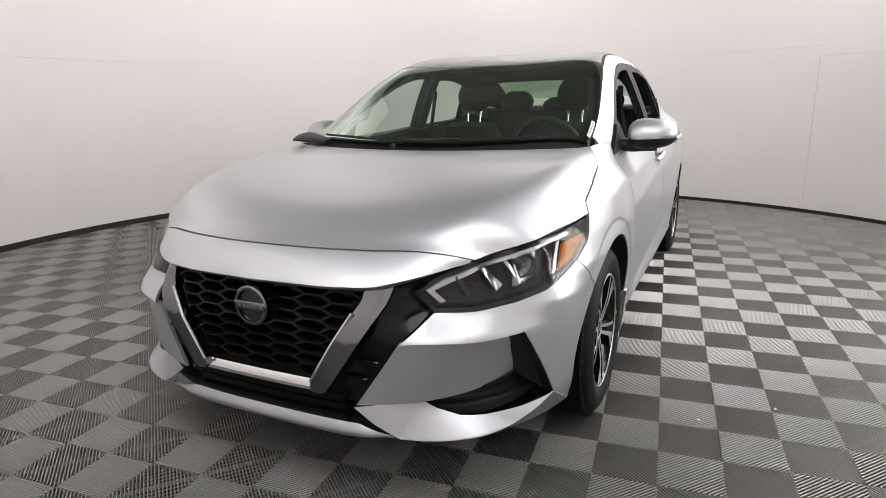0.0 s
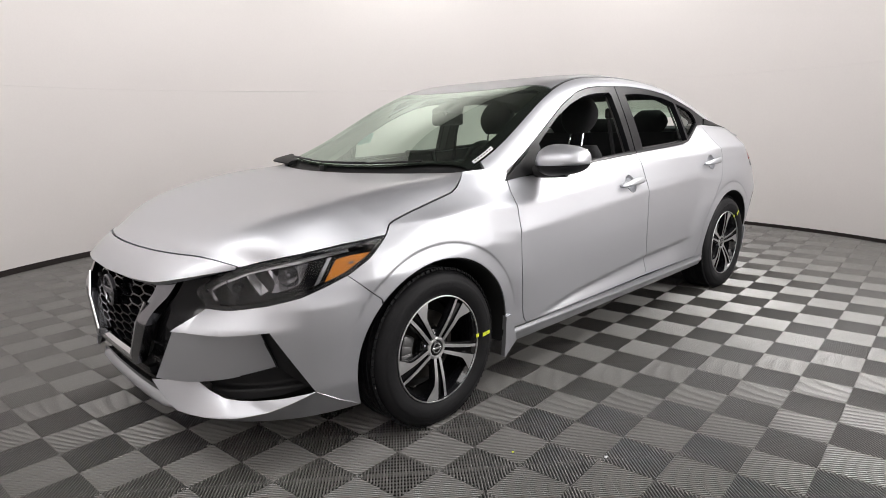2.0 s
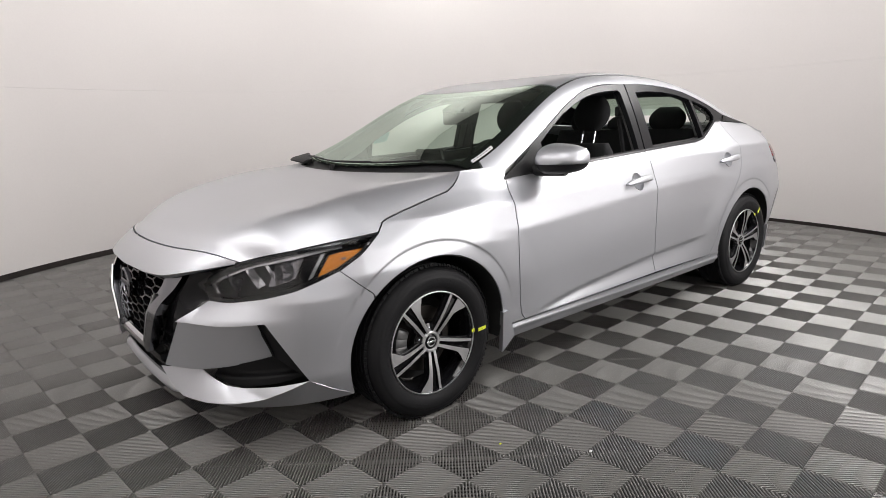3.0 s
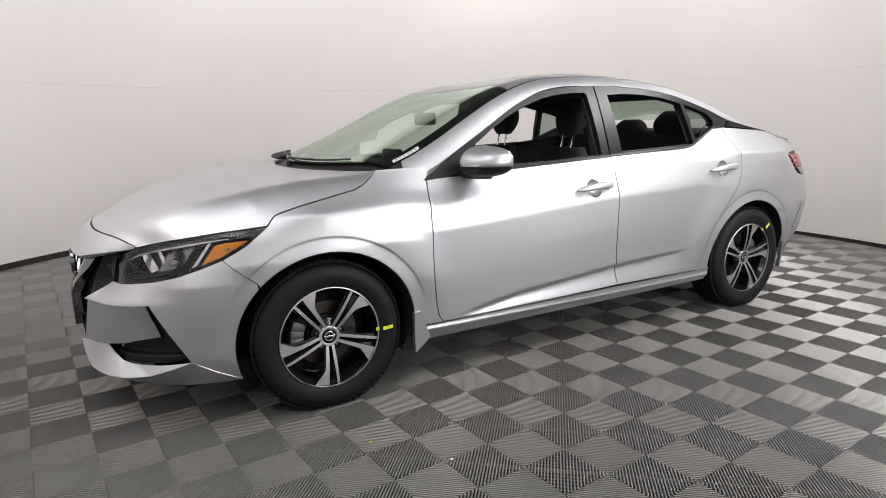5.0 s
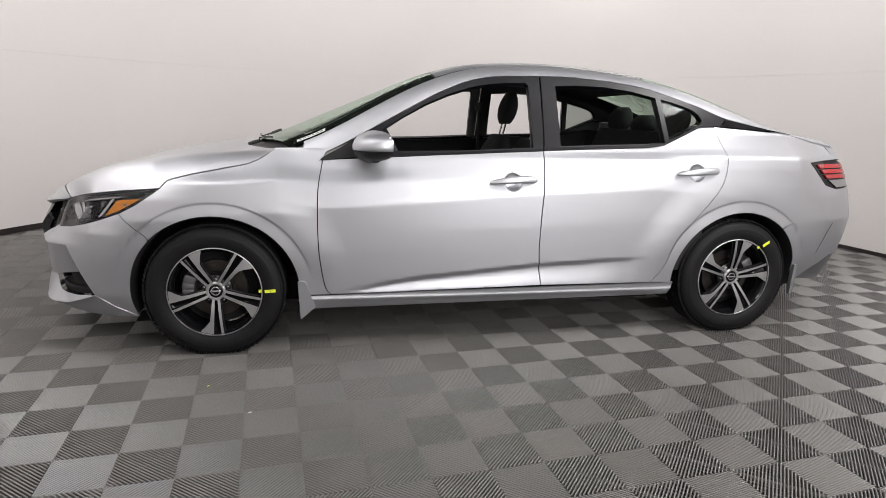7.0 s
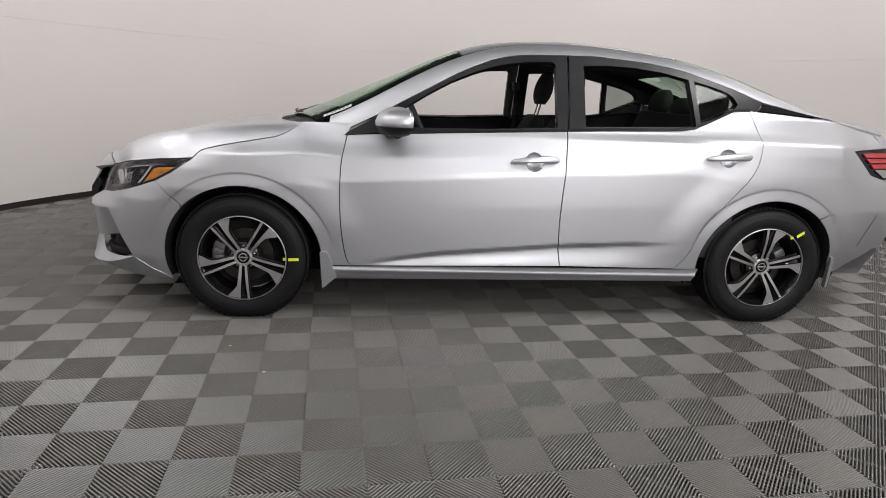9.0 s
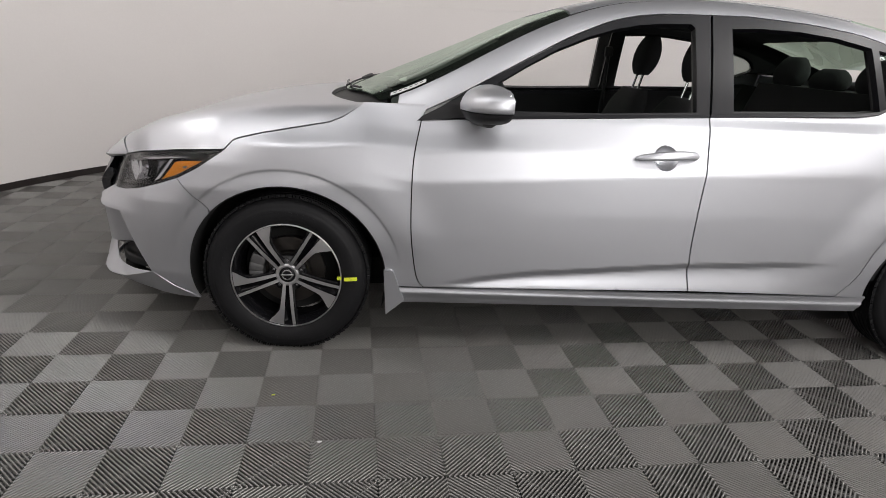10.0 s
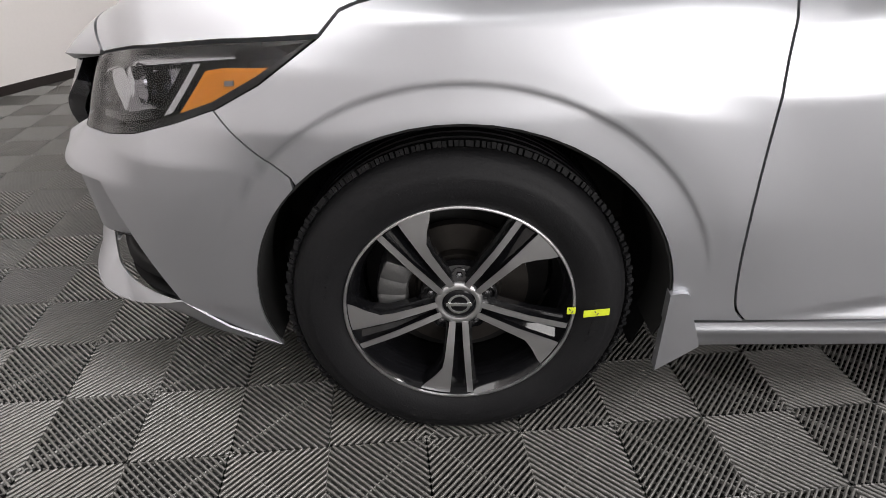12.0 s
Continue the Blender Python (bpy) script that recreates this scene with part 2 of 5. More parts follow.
def panel(name, poly, surf, mat, parent=None, step=0.035, holes=(), rim=0.012, gap=0.0, label="", way=outward, creases=None):
    """A sheet over an outline in a surface's own coordinates, with turned-in edges; creases are points that the mesh follows."""
    if gap:
        poly = shrink(poly, gap)
        holes = [shrink(h, -gap) for h in holes]
    loops = [dense(poly, step * 0.7)] + [dense(h, step * 0.7) for h in holes]
    pts, edges = [], []
    for lp in loops:
        o = len(pts)
        pts += [Vector(q[:2]) for q in lp]
        edges += [(o + k, o + (k + 1) % len(lp)) for k in range(len(lp))]
    border = np.array([tuple(p) for p in pts])
    lo, hi = border.min(0), border.max(0)
    gx, gy = np.meshgrid(np.arange(lo[0], hi[0], step), np.arange(lo[1], hi[1], step))
    gx = gx + (np.arange(gx.shape[0]) % 2)[:, None] * step / 2
    g = np.stack([gx.ravel(), gy.ravel()], 1)
    if creases is not None:
        near = np.concatenate([np.min(np.hypot(q[:, None, 0] - creases[None, :, 0], q[:, None, 1] - creases[None, :, 1]), axis=1) for q in np.array_split(g, len(g) // 500 + 1)])
        g = np.concatenate([g[near > step * 0.55], creases])
    ok = inside(g[:, 0], g[:, 1], loops[0])
    for lp in loops[1:]:
        ok &= ~inside(g[:, 0], g[:, 1], lp)
    g = g[ok]
    if len(g):
        d = np.concatenate([np.min(np.hypot(q[:, None, 0] - border[None, :, 0], q[:, None, 1] - border[None, :, 1]), axis=1) for q in np.array_split(g, len(g) // 500 + 1)])
        g = g[d > step * 0.45]
    from mathutils import geometry
    v, e, f, *_ = geometry.delaunay_2d_cdt(pts + [Vector(q) for q in g], edges, [], 0, 1e-6)
    uv = np.array([tuple(q) for q in v])
    f = np.array([t for t in f if len(t) == 3])
    c = uv[f].mean(1)
    ok = inside(c[:, 0], c[:, 1], loops[0])
    for lp in loops[1:]:
        ok &= ~inside(c[:, 0], c[:, 1], lp)
    f = f[ok]
    p, n = facing(surf, uv[:, 0], uv[:, 1], way)
    fn = np.cross(p[f[:, 1]] - p[f[:, 0]], p[f[:, 2]] - p[f[:, 0]])
    bad = (fn * n[f[:, 0]]).sum(1) < 0
    f[bad] = f[bad][:, ::-1]
    verts, norms, faces = list(p), list(n), [tuple(t) for t in f]
    if rim:
        count = {}
        for t in faces:
            for a, b in ((t[0], t[1]), (t[1], t[2]), (t[2], t[0])):
                count[(a, b)] = count.get((a, b), 0) + 1
        for a, b in [k for k in count if (k[1], k[0]) not in count]:
            side = np.cross(p[b] - p[a], n[a])
            side /= max(np.linalg.norm(side), 1e-9)
            o = len(verts)
            verts += [p[a], p[b], p[b] - n[b] * rim, p[a] - n[a] * rim]
            norms += [side] * 4
            faces.append((o + 1, o, o + 3, o + 2))
    return mesh_part(name, verts, faces, mat, parent, label, True, norms)


def loft(name, rows, mat, parent=None, label="", thick=0.0, smooth=0.7, closed=False):
    """A sheet through rows of points (all of one length), thickened inwards."""
    bm = bmesh.new()
    vs = [[bm.verts.new(tuple(map(float, p))) for p in r] for r in rows]
    for a, b in zip(vs[:-1], vs[1:]):
        m = len(a)
        for k in range(m if closed else m - 1):
            q = (a[k], a[(k + 1) % m], b[(k + 1) % m], b[k])
            if len({tuple(v.co) for v in q}) > 2:
                bm.faces.new(q)
    bmesh.ops.remove_doubles(bm, verts=bm.verts, dist=1e-5)
    if thick:
        bmesh.ops.recalc_face_normals(bm, faces=bm.faces)
        bmesh.ops.solidify(bm, geom=bm.faces[:], thickness=thick)
    return part(name, bm, mat, parent, label, smooth)


def soft(x, xs, ys, w):
    """Linear interpolation with rounded corners."""
    return sum(k * np.interp(x + w * o, xs, ys) for o, k in ((-1, 1), (-0.5, 2), (0, 3), (0.5, 2), (1, 1))) / 9.0


def step01(t):
    t = np.clip(t, 0, 1)
    return t * t * (3 - 2 * t)

# ---- room ----


def ring_wall(name, a0, a1, z0, z1, radius, thick, mat, label, steps=60):
    """A piece of the round wall between two angles (degrees)."""
    rows = []
    for r, z in ((radius, z0), (radius, z1), (radius + thick, z1), (radius + thick, z0), (radius, z0)):
        rows.append([(ROOM_X + r * math.cos(radians(a0 + (a1 - a0) * k / steps)), ROOM_Y + r * math.sin(radians(a0 + (a1 - a0) * k / steps)), z) for k in range(steps + 1)])
    bm = bmesh.new()
    vs = [[bm.verts.new(p) for p in r] for r in rows[:4]]
    for a, b in zip(vs, vs[1:] + vs[:1]):
        for k in range(steps):
            bm.faces.new((a[k], a[k + 1], b[k + 1], b[k]))
    for k in (0, steps):
        bm.faces.new([r[k] for r in vs])
    return tagged(part(name, bm, mat, None, "", 0.5), label, "wall", kind="structure")


# the round wall is sheeted: a low course, a high course and narrow joints between them
A_RIGHT, A_DOOR, A_LEFT, Z_JOINT, Z_SHEET = -58.0, -31.2, 208.0, 1.50, 1.59
ring_wall("wall_round", A_DOOR, A_LEFT, 0.03, Z_SHEET, ROOM_R, 0.12, WALL, "smooth white painted round wall, lower sheets", 96)
ring_wall("wall_round_top", A_DOOR, A_LEFT, Z_SHEET + 0.0015, ROOM_H, ROOM_R + 0.0015, 0.12, WALL, "smooth white painted round wall, upper sheets", 96)
ring_wall("wall_round_upper", A_RIGHT, A_DOOR, Z_JOINT + 0.0012, ROOM_H, ROOM_R, 0.12, WALL, "smooth white painted wall over the access panel", 24)
ring_wall("wall_panel", A_RIGHT, A_DOOR - 0.04, 0.03, Z_JOINT, ROOM_R, 0.12, WALL, "white flush access panel in the round wall", 24)
for nm, a0, a1, high in (("baseboard", A_RIGHT, 60.0, 0.034), ("baseboard_front", 60.0, A_LEFT, 0.052)):
    tagged(ring_wall(nm, a0, a1, 0.0, high, ROOM_R - 0.006, 0.10, BASE, "", 60), "dark brown-black rubber base along the round wall", "baseboard")
ring_wall("wall_backing", A_RIGHT, A_LEFT, 0.0, ROOM_H, ROOM_R + 0.125, 0.05, WALL, "white framing behind the wall sheets", 60)


def end(a):
    return ROOM_X + ROOM_R * math.cos(radians(a)), ROOM_Y + ROOM_R * math.sin(radians(a))


# unseen walls added behind the camera, plain and white, to close the room and return light
(xr, yr), (xl, yl) = end(A_RIGHT), end(A_LEFT)
UNSEEN_END_Y = -6.2
for nm, x0, y0, x1, y1 in (("wall_bay_right", xr + 0.09, yr, xr + 0.09, UNSEEN_END_Y), ("wall_bay_left", xl - 0.07, yl, xl - 0.07, UNSEEN_END_Y), ("wall_bay_end", xl - 0.12, UNSEEN_END_Y - 0.06, xr + 0.14, UNSEEN_END_Y - 0.06)):
    sx, sy = (0.12, abs(y1 - y0)) if x0 == x1 else (abs(x1 - x0), 0.12)
    tagged(box(nm, (x0 + x1) / 2, (y0 + y1) / 2, ROOM_H / 2, sx, sy, ROOM_H, WALL, None, 0.01), "plain white wall added out of view to close the room", "wall", kind="structure")
tagged(box("ceiling", 1.26, -1.0, ROOM_H + 0.06, 9.6, 11.0, 0.1, CEILING), "dark unlit ceiling over the photo booth", "ceiling", kind="structure")

# ---- floor ----
CELL, FLOOR_TURN = 0.2, 5.6
FLOOR_AT = pose(0, 0, 0, 0, 0, FLOOR_TURN) @ pose(0.0475, 0.119, 0)


def floor_tile_mesh():
    """One ribbed tile: two by two fields, slanting ribs that change direction from field to field, on lower cross bars."""
    verts, faces = [], []
    ribs, c = 26, CELL

    def bar(p, q, w, top, low, round_top):
        d = np.array(q) - np.array(p)
        ln = np.hypot(*d)
        n = np.array([-d[1], d[0]]) / ln * w / 2
        if round_top:
            # a gently crowned top and two leaning flanks
            s = round_top
            strips = [[(-1, top - s), (-0.75, top - 0.55 * s), (-0.42, top - 0.18 * s), (0, top), (0.42, top - 0.18 * s), (0.75, top - 0.55 * s), (1, top - s)],
                      [(-0.6, low), (-1, top - s)], [(1, top - s), (0.6, low)]]
        else:
            strips = [[(-1, low), (-1, top), (1, top), (1, low)]]
        for prof in strips:
            o, m = len(verts), len(prof)
            for e in (p, q):
                e = np.array(e)
                verts.extend((*(e + n * k), h) for k, h in prof)
            for k in range(m - 1):
                faces.append((o + k, o + k + 1, o + m + k + 1, o + m + k))

    for i in (0, 1):
        for j in (0, 1):
            cx, cy = (i - 0.5) * c, (j - 0.5) * c
            flip = -1 if (i + j) % 2 else 1

            def at(u, v):
                # u along the diagonal across the ribs, v along the ribs
                return cx + (u - v) * 0.70711, cy + flip * (u + v) * 0.70711

            d = c * 0.70711
            for k in range(ribs):
                u = -d + 2 * d * (k + 0.5) / ribs
                ln = d - abs(u) - 0.0006
                bar(at(u, -ln), at(u, ln), 0.0054, 0.0, -0.018, 0.0026)
            for k in range(1, 14):
                v = -d + 2 * d * k / 14
                ln = d - abs(v) - 0.001
                bar(at(-ln, v), at(ln, v), 0.0016, -0.0100, -0.015, 0)
            bar(at(-d + 0.002, 0), at(d - 0.002, 0), 0.0016, -0.0032, -0.010, 0)
    for a in (-c, 0, c):
        bar((a, -c + 0.0005), (a, c - 0.0005), 0.0016, -0.0045, -0.013, 0)
        bar((-c + 0.0005, a), (c - 0.0005, a), 0.0016, -0.0045, -0.013, 0)
    me = bpy.data.meshes.new("floor_tile")
    me.from_pydata([tuple(map(float, v)) for v in verts], [], faces)
    me.materials.append(TILE)
    me.shade_smooth()
    return me, np.array(verts), faces


# base slab below the ribs, coloured near-black to deepen the shade in the gaps
floor = box("floor", 1.2, -1.0, -0.065, 9.8, 11.2, 0.1, PIT)
tagged(floor, "ribbed grey plastic floor tiles laid edge to edge", "floor", kind="structure")
TILE_MESH, tv, tf = floor_tile_mesh()
spots = []
for i in range(-16, 17):
    for j in range(-18, 15):
        p = FLOOR_AT @ Vector((i * 0.4, j * 0.4, 0))
        r = math.hypot(p.x - ROOM_X, p.y - ROOM_Y)
        if r < ROOM_R + 0.22 or (p.y < yl + 0.4 and xl - 0.2 < p.x < xr + 0.3 and p.y > UNSEEN_END_Y - 0.2):
            spots.append((math.hypot(p.x - 0.6, (p.y + 1.9) * 1.3), p))
spots.sort(key=lambda q: q[0])
TURN_FLOOR = Matrix.Rotation(radians(FLOOR_TURN), 4, "Z")
for _, p in spots[:300]:
    t = new("tile", TILE_MESH)
    t.parent = floor
    t.matrix_world = Matrix.Translation(p) @ TURN_FLOOR
rv, rf, R2 = [], [], np.array(TURN_FLOOR.to_3x3())
tf4 = np.array(tf)
for k, (_, p) in enumerate(spots[300:]):
    rv.append(tv @ R2.T + np.array(p))
    rf.append(tf4 + k * len(tv))
me = bpy.data.meshes.new("outer_tiles")
allv, allf = np.concatenate(rv), np.concatenate(rf)
me.from_pydata(allv.tolist(), [], allf.tolist())
me.materials.append(TILE)
me.shade_smooth()
rest = new("outer_tiles", me)
rest.parent = floor
tagged(rest, "ribbed grey plastic floor tiles further out", kind="stuff")

# ---- car: shape ----
# x runs from the front axle to the back, y to the car's right, z up
CX = [-0.91, -0.902, -0.872, -0.79, -0.66, -0.50, -0.30, 0.0, 0.5, 1.4, 2.2, 2.7, 3.05, 3.30, 3.50, 3.63, 3.70, 3.72]
CY = [0.0, 0.28, 0.49, 0.665, 0.775, 0.84, 0.872, 0.89, 0.895, 0.90, 0.898, 0.89, 0.868, 0.826, 0.745, 0.57, 0.30, 0.0]


def spline(px, py, n=24):
    """A smooth curve through control points."""
    p = np.array([px, py]).T
    p = np.vstack([p[1] * (1, -1), p, p[-2] * (1, -1)])
    out = []
    for a, b, c, d in zip(p[:-3], p[1:-2], p[2:-1], p[3:]):
        for t in np.arange(n) / n:
            out.append(0.5 * (2 * b + (c - a) * t + (2 * a - 5 * b + 4 * c - d) * t * t + (3 * b - a - 3 * c + d) * t ** 3))
    return np.array(out + [p[-2]])


PLAN = spline(CX, CY)
PLAN_S = np.concatenate([[0], np.cumsum(np.hypot(*np.diff(PLAN, axis=0).T))])
TANGENT = np.gradient(PLAN, PLAN_S, axis=0)
TANGENT /= np.hypot(*TANGENT.T)[:, None]

# how far the skin lies inside the plan outline, height by height, at stations along it
STATIONS = [
    (0.00, [0.17, 0.22, 0.30, 0.53, 0.60, 0.68, 0.78], [0.05, 0.02, 0.0, 0.0, 0.015, 0.035, 0.16]),
    (0.40, [0.17, 0.22, 0.30, 0.53, 0.60, 0.68, 0.78], [0.05, 0.02, 0.0, 0.0, 0.02, 0.042, 0.17]),
    (0.55, [0.17, 0.215, 0.30, 0.52, 0.59, 0.646, 0.723, 0.80], [0.06, 0.02, 0.0, 0.018, 0.10, 0.112, 0.14, 0.20]),
    (0.80, [0.17, 0.215, 0.30, 0.53, 0.60, 0.66, 0.735, 0.80], [0.06, 0.025, 0.0, 0.012, 0.058, 0.085, 0.127, 0.18]),
    (1.00, [0.17, 0.20, 0.30, 0.45, 0.592, 0.64, 0.70, 0.76, 0.82], [0.055, 0.040, 0.008, 0.004, 0.0, 0.022, 0.05, 0.075, 0.12]),
    (1.23, [0.17, 0.20, 0.26, 0.40, 0.655, 0.70, 0.745, 0.79, 0.85], [0.052, 0.044, 0.028, 0.018, 0.0, 0.012, 0.022, 0.05, 0.10]),
    (1.535, [0.20, 0.45, 0.68, 0.822, 0.86, 0.90, 0.95], [0.03, 0.0, 0.0, 0.024, 0.075, 0.118, 0.17]),
    (1.81, [0.20, 0.30, 0.50, 0.69, 0.836, 0.90, 0.976], [0.05, 0.02, 0.008, 0.0, 0.027, 0.095, 0.166]),
    (2.035, [0.20, 0.25, 0.285, 0.32, 0.50, 0.74, 0.848, 0.90, 0.98], [0.06, 0.03, 0.022, 0.020, 0.010, 0.004, 0.032, 0.084, 0.138]),
    (2.935, [0.20, 0.25, 0.29, 0.40, 0.60, 0.755, 0.79, 0.83, 0.90, 0.94, 0.98], [0.06, 0.03, 0.014, 0.012, 0.007, 0.010, 0.024, 0.040, 0.066, 0.084, 0.112]),
    (3.735, [0.20, 0.25, 0.30, 0.40, 0.60, 0.755, 0.80, 0.93, 0.965, 1.01, 1.10], [0.06, 0.03, 0.014, 0.010, 0.006, 0.009, 0.020, 0.056, 0.088, 0.128, 0.18]),
    (4.10, [0.20, 0.25, 0.40, 0.60, 0.755, 0.83, 0.90, 0.962, 0.998, 1.06, 1.12], [0.06, 0.03, 0.010, 0.0, 0.006, 0.015, 0.026, 0.042, 0.084, 0.140, 0.185]),
    (4.586, [0.25, 0.40, 0.60, 0.80, 0.90, 0.958, 0.995, 1.04, 1.08], [0.05, 0.01, 0.0, 0.008, 0.022, 0.038, 0.084, 0.140, 0.19]),
    (4.85, [0.25, 0.35, 0.50, 0.62, 0.75, 0.85, 0.90, 0.96, 1.03, 1.07], [0.10, 0.05, 0.02, 0.0, 0.02, 0.05, 0.073, 0.11, 0.18, 0.22]),
    (5.83, [0.25, 0.40, 0.50, 0.62, 0.75, 0.90, 1.00, 1.05], [0.10, 0.03, 0.0, 0.0, 0.04, 0.08, 0.10, 0.12]),
]
STATION_S = np.array([q[0] for q in STATIONS])
AXLES, HUB_Z, ARCH, ARCH_STEP = (0.004, 2.705), 0.31, 0.364, 0.428


def s_at(x):
    """The place along the plan outline at which the side has that x."""
    return np.interp(x, PLAN[:, 0], PLAN_S)


def inset(s, z):
    s, z = np.broadcast_arrays(np.asarray(s, float), np.asarray(z, float))
    x = np.interp(s, PLAN_S, PLAN[:, 0])
    # the crease of the doors climbs to the back
    lift = np.interp(x, [0.3, 0.5, 1.57, 2.2, 2.6], [0.0, -0.030, 0.022, 0.045, 0.0])
    zw = z - lift * np.clip(np.minimum((z - 0.50) / 0.20, (0.98 - z) / 0.16), 0, 1)
    layers = np.array([soft(zw, zs, ds, 0.011) for _, zs, ds in STATIONS])
    k = np.clip(np.searchsorted(STATION_S, s, side="right") - 1, 0, len(STATIONS) - 2)
    t = (s - STATION_S[k]) / (STATION_S[k + 1] - STATION_S[k])
    t = 0.5 * np.clip(t, 0, 1) + 0.5 * step01(t)
    low, high = np.take_along_axis(layers, k[None], 0)[0], np.take_along_axis(layers, k[None] + 1, 0)[0]
    d = low + (high - low) * t
    # lower crease: an undercut that rises along the doors and fades at both ends
    zc = np.interp(x, [0.50, 0.95, 1.55, 2.20], [0.300, 0.368, 0.420, 0.450])
    below = np.clip((zc - z) / 0.024, 0, 1) * np.clip((z - 0.285) / np.maximum(zc - 0.024 - 0.285, 0.01), 0, 1)
    d = d + 0.015 * step01(below) * step01((x - 0.56) / 0.35) * step01((2.22 - x) / 0.40)
    for a in AXLES:
        r = np.hypot((x - a) / 1.05, z - HUB_Z)
        on = step01((z - 0.36) / 0.16)
        d = d - 0.010 * step01((0.62 - r) / 0.17) * step01((z - 0.30) / 0.25)
        # a small step, inside which the lip flares out again
        d = d + on * (0.0030 * step01((ARCH_STEP - r) / 0.010) - 0.0040 * step01((ARCH_STEP - 0.004 - r) / 0.07))
    return d


def side(sgn, extra=None):
    """The car's outer skin from the middle of the nose round to the middle of the tail; (s, z) to points."""
    def at(s, z):
        q = np.abs(s)
        d = inset(q, z) + (0.0 if extra is None else extra(q, z) if callable(extra) else extra)
        x, y = (np.interp(q, PLAN_S, PLAN[:, i]) for i in (0, 1))
        tx, ty = (np.interp(q, PLAN_S, TANGENT[:, i]) for i in (0, 1))
        return np.stack([x + ty * d, sgn * np.where(s < 0, -1, 1) * (y - tx * d), z + 0 * x], 1)
    return at


# greenhouse: belt, rail over the windows, middle line
BELT = ([0.4, 0.5, 0.85, 1.58, 2.24, 2.6, 3.2], [0.915, 0.925, 0.944, 0.980, 1.007, 1.02, 1.03])
BELT_Y = ([0.4, 0.6, 1.4, 2.0, 2.3, 2.7, 3.2], [0.775, 0.785, 0.790, 0.785, 0.772, 0.735, 0.665])
RAIL = ([0.30, 0.45, 0.62, 0.908, 1.06, 1.219, 1.32, 1.42, 1.745, 2.0, 2.2, 2.5, 2.654, 2.9, 3.15],
        [0.880, 0.925, 1.005, 1.163, 1.245, 1.312, 1.335, 1.346, 1.352, 1.334, 1.305, 1.218, 1.158, 1.112, 1.070])
CROWN = ([0.10, 0.30, 0.55, 0.80, 1.00, 1.15, 1.30, 1.60, 1.90, 2.15, 2.35, 2.60, 2.85, 3.00, 3.15],
         [0.965, 1.045, 1.152, 1.258, 1.345, 1.390, 1.415, 1.430, 1.420, 1.394, 1.357, 1.288, 1.200, 1.132, 1.082])


V_GLASS = 0.91  # edge of the windscreen, across


def window_y(x, z):
    h = z - soft(x, *BELT, 0.1)
    return soft(x, *BELT_Y, 0.15) - 0.32 * h - 0.24 * h * np.abs(h)


def flank(sgn, extra=0.0):
    """The side windows' surface; (x, z) to points."""
    return lambda x, z: np.stack([x + 0 * z, sgn * (window_y(x, z) - extra), z + 0 * x], 1)


def top(extra=0.0):
    """Windscreen, roof and rear window in one surface; (x, v) with v from -1 to 1 across."""
    def at(x, v):
        zr, zc = soft(x, *RAIL, 0.06), soft(x, *CROWN, 0.10)
        y = window_y(x, zr)
        w = np.abs(v)
        k = 0.03 + 0.30 * step01((0.95 - x) / 0.5) + 0.14 * step01((x - 1.5) / 0.6) + 0.13 * step01((x - 2.5) / 0.5)
        z = zr + (zc - zr) * (1 - k * w ** 2.3 - (1 - k) * w ** 12)
        return np.stack([x + 0 * v, v * y, z - extra], 1)
    return at


def upward(p):
    return np.stack([0.6 * np.sign(p[:, 0] - 1.6), 0.4 * p[:, 1], np.full(len(p), 1.0)], 1)


def arch_points(axle, a0, a1, radius=ARCH, n=22):
    """Points of a wheel arch in (x, z) between two angles (degrees, from the back over the top)."""
    return [(AXLES[axle] + radius * 1.05 * math.cos(radians(a0 + (a1 - a0) * k / n)), HUB_Z + radius * math.sin(radians(a0 + (a1 - a0) * k / n))) for k in range(n + 1)]


def arch_creases(axle):
    """Rows of points along the step that runs round a wheel arch."""
    pts = []
    for k, o in enumerate((0.010, 0.005, 0.0, -0.005, -0.010)):
        pts += arch_points(axle, 165 - 0.4 * (k % 2), 15 - 0.4 * (k % 2), ARCH_STEP - 0.005 + o, 150)
    return np.array(on_side(pts))


def on_side(pts):
    """(x, z) to (s, z)."""
    return [(float(s_at(x)), z) for x, z in pts]


def bend(pts, n=10):
    """A rounded line through a few points."""
    p = np.array([2 * np.array(pts[0]) - np.array(pts[1]), *map(np.array, pts), 2 * np.array(pts[-1]) - np.array(pts[-2])], float)
    out = []
    for a, b, c, d in zip(p[:-3], p[1:-2], p[2:-1], p[3:]):
        for t in np.arange(n) / n:
            out.append(tuple(0.5 * (2 * b + (c - a) * t + (2 * a - 5 * b + 4 * c - d) * t * t + (3 * b - a - 3 * c + d) * t ** 3)))
    return out + [tuple(p[-2])]

# ---- car: body ----
car = thing("car", "clean silver four-door sedan with its side windows rolled down", "car")
S_END = float(PLAN_S[-1])
T_Q = S_END - float(np.interp(3.415, PLAN[:, 0], PLAN_S))
T_IN, T_OUT = S_END - float(np.interp(3.36, PLAN[:, 0], PLAN_S)), S_END - float(np.interp(3.16, PLAN[:, 0], PLAN_S))

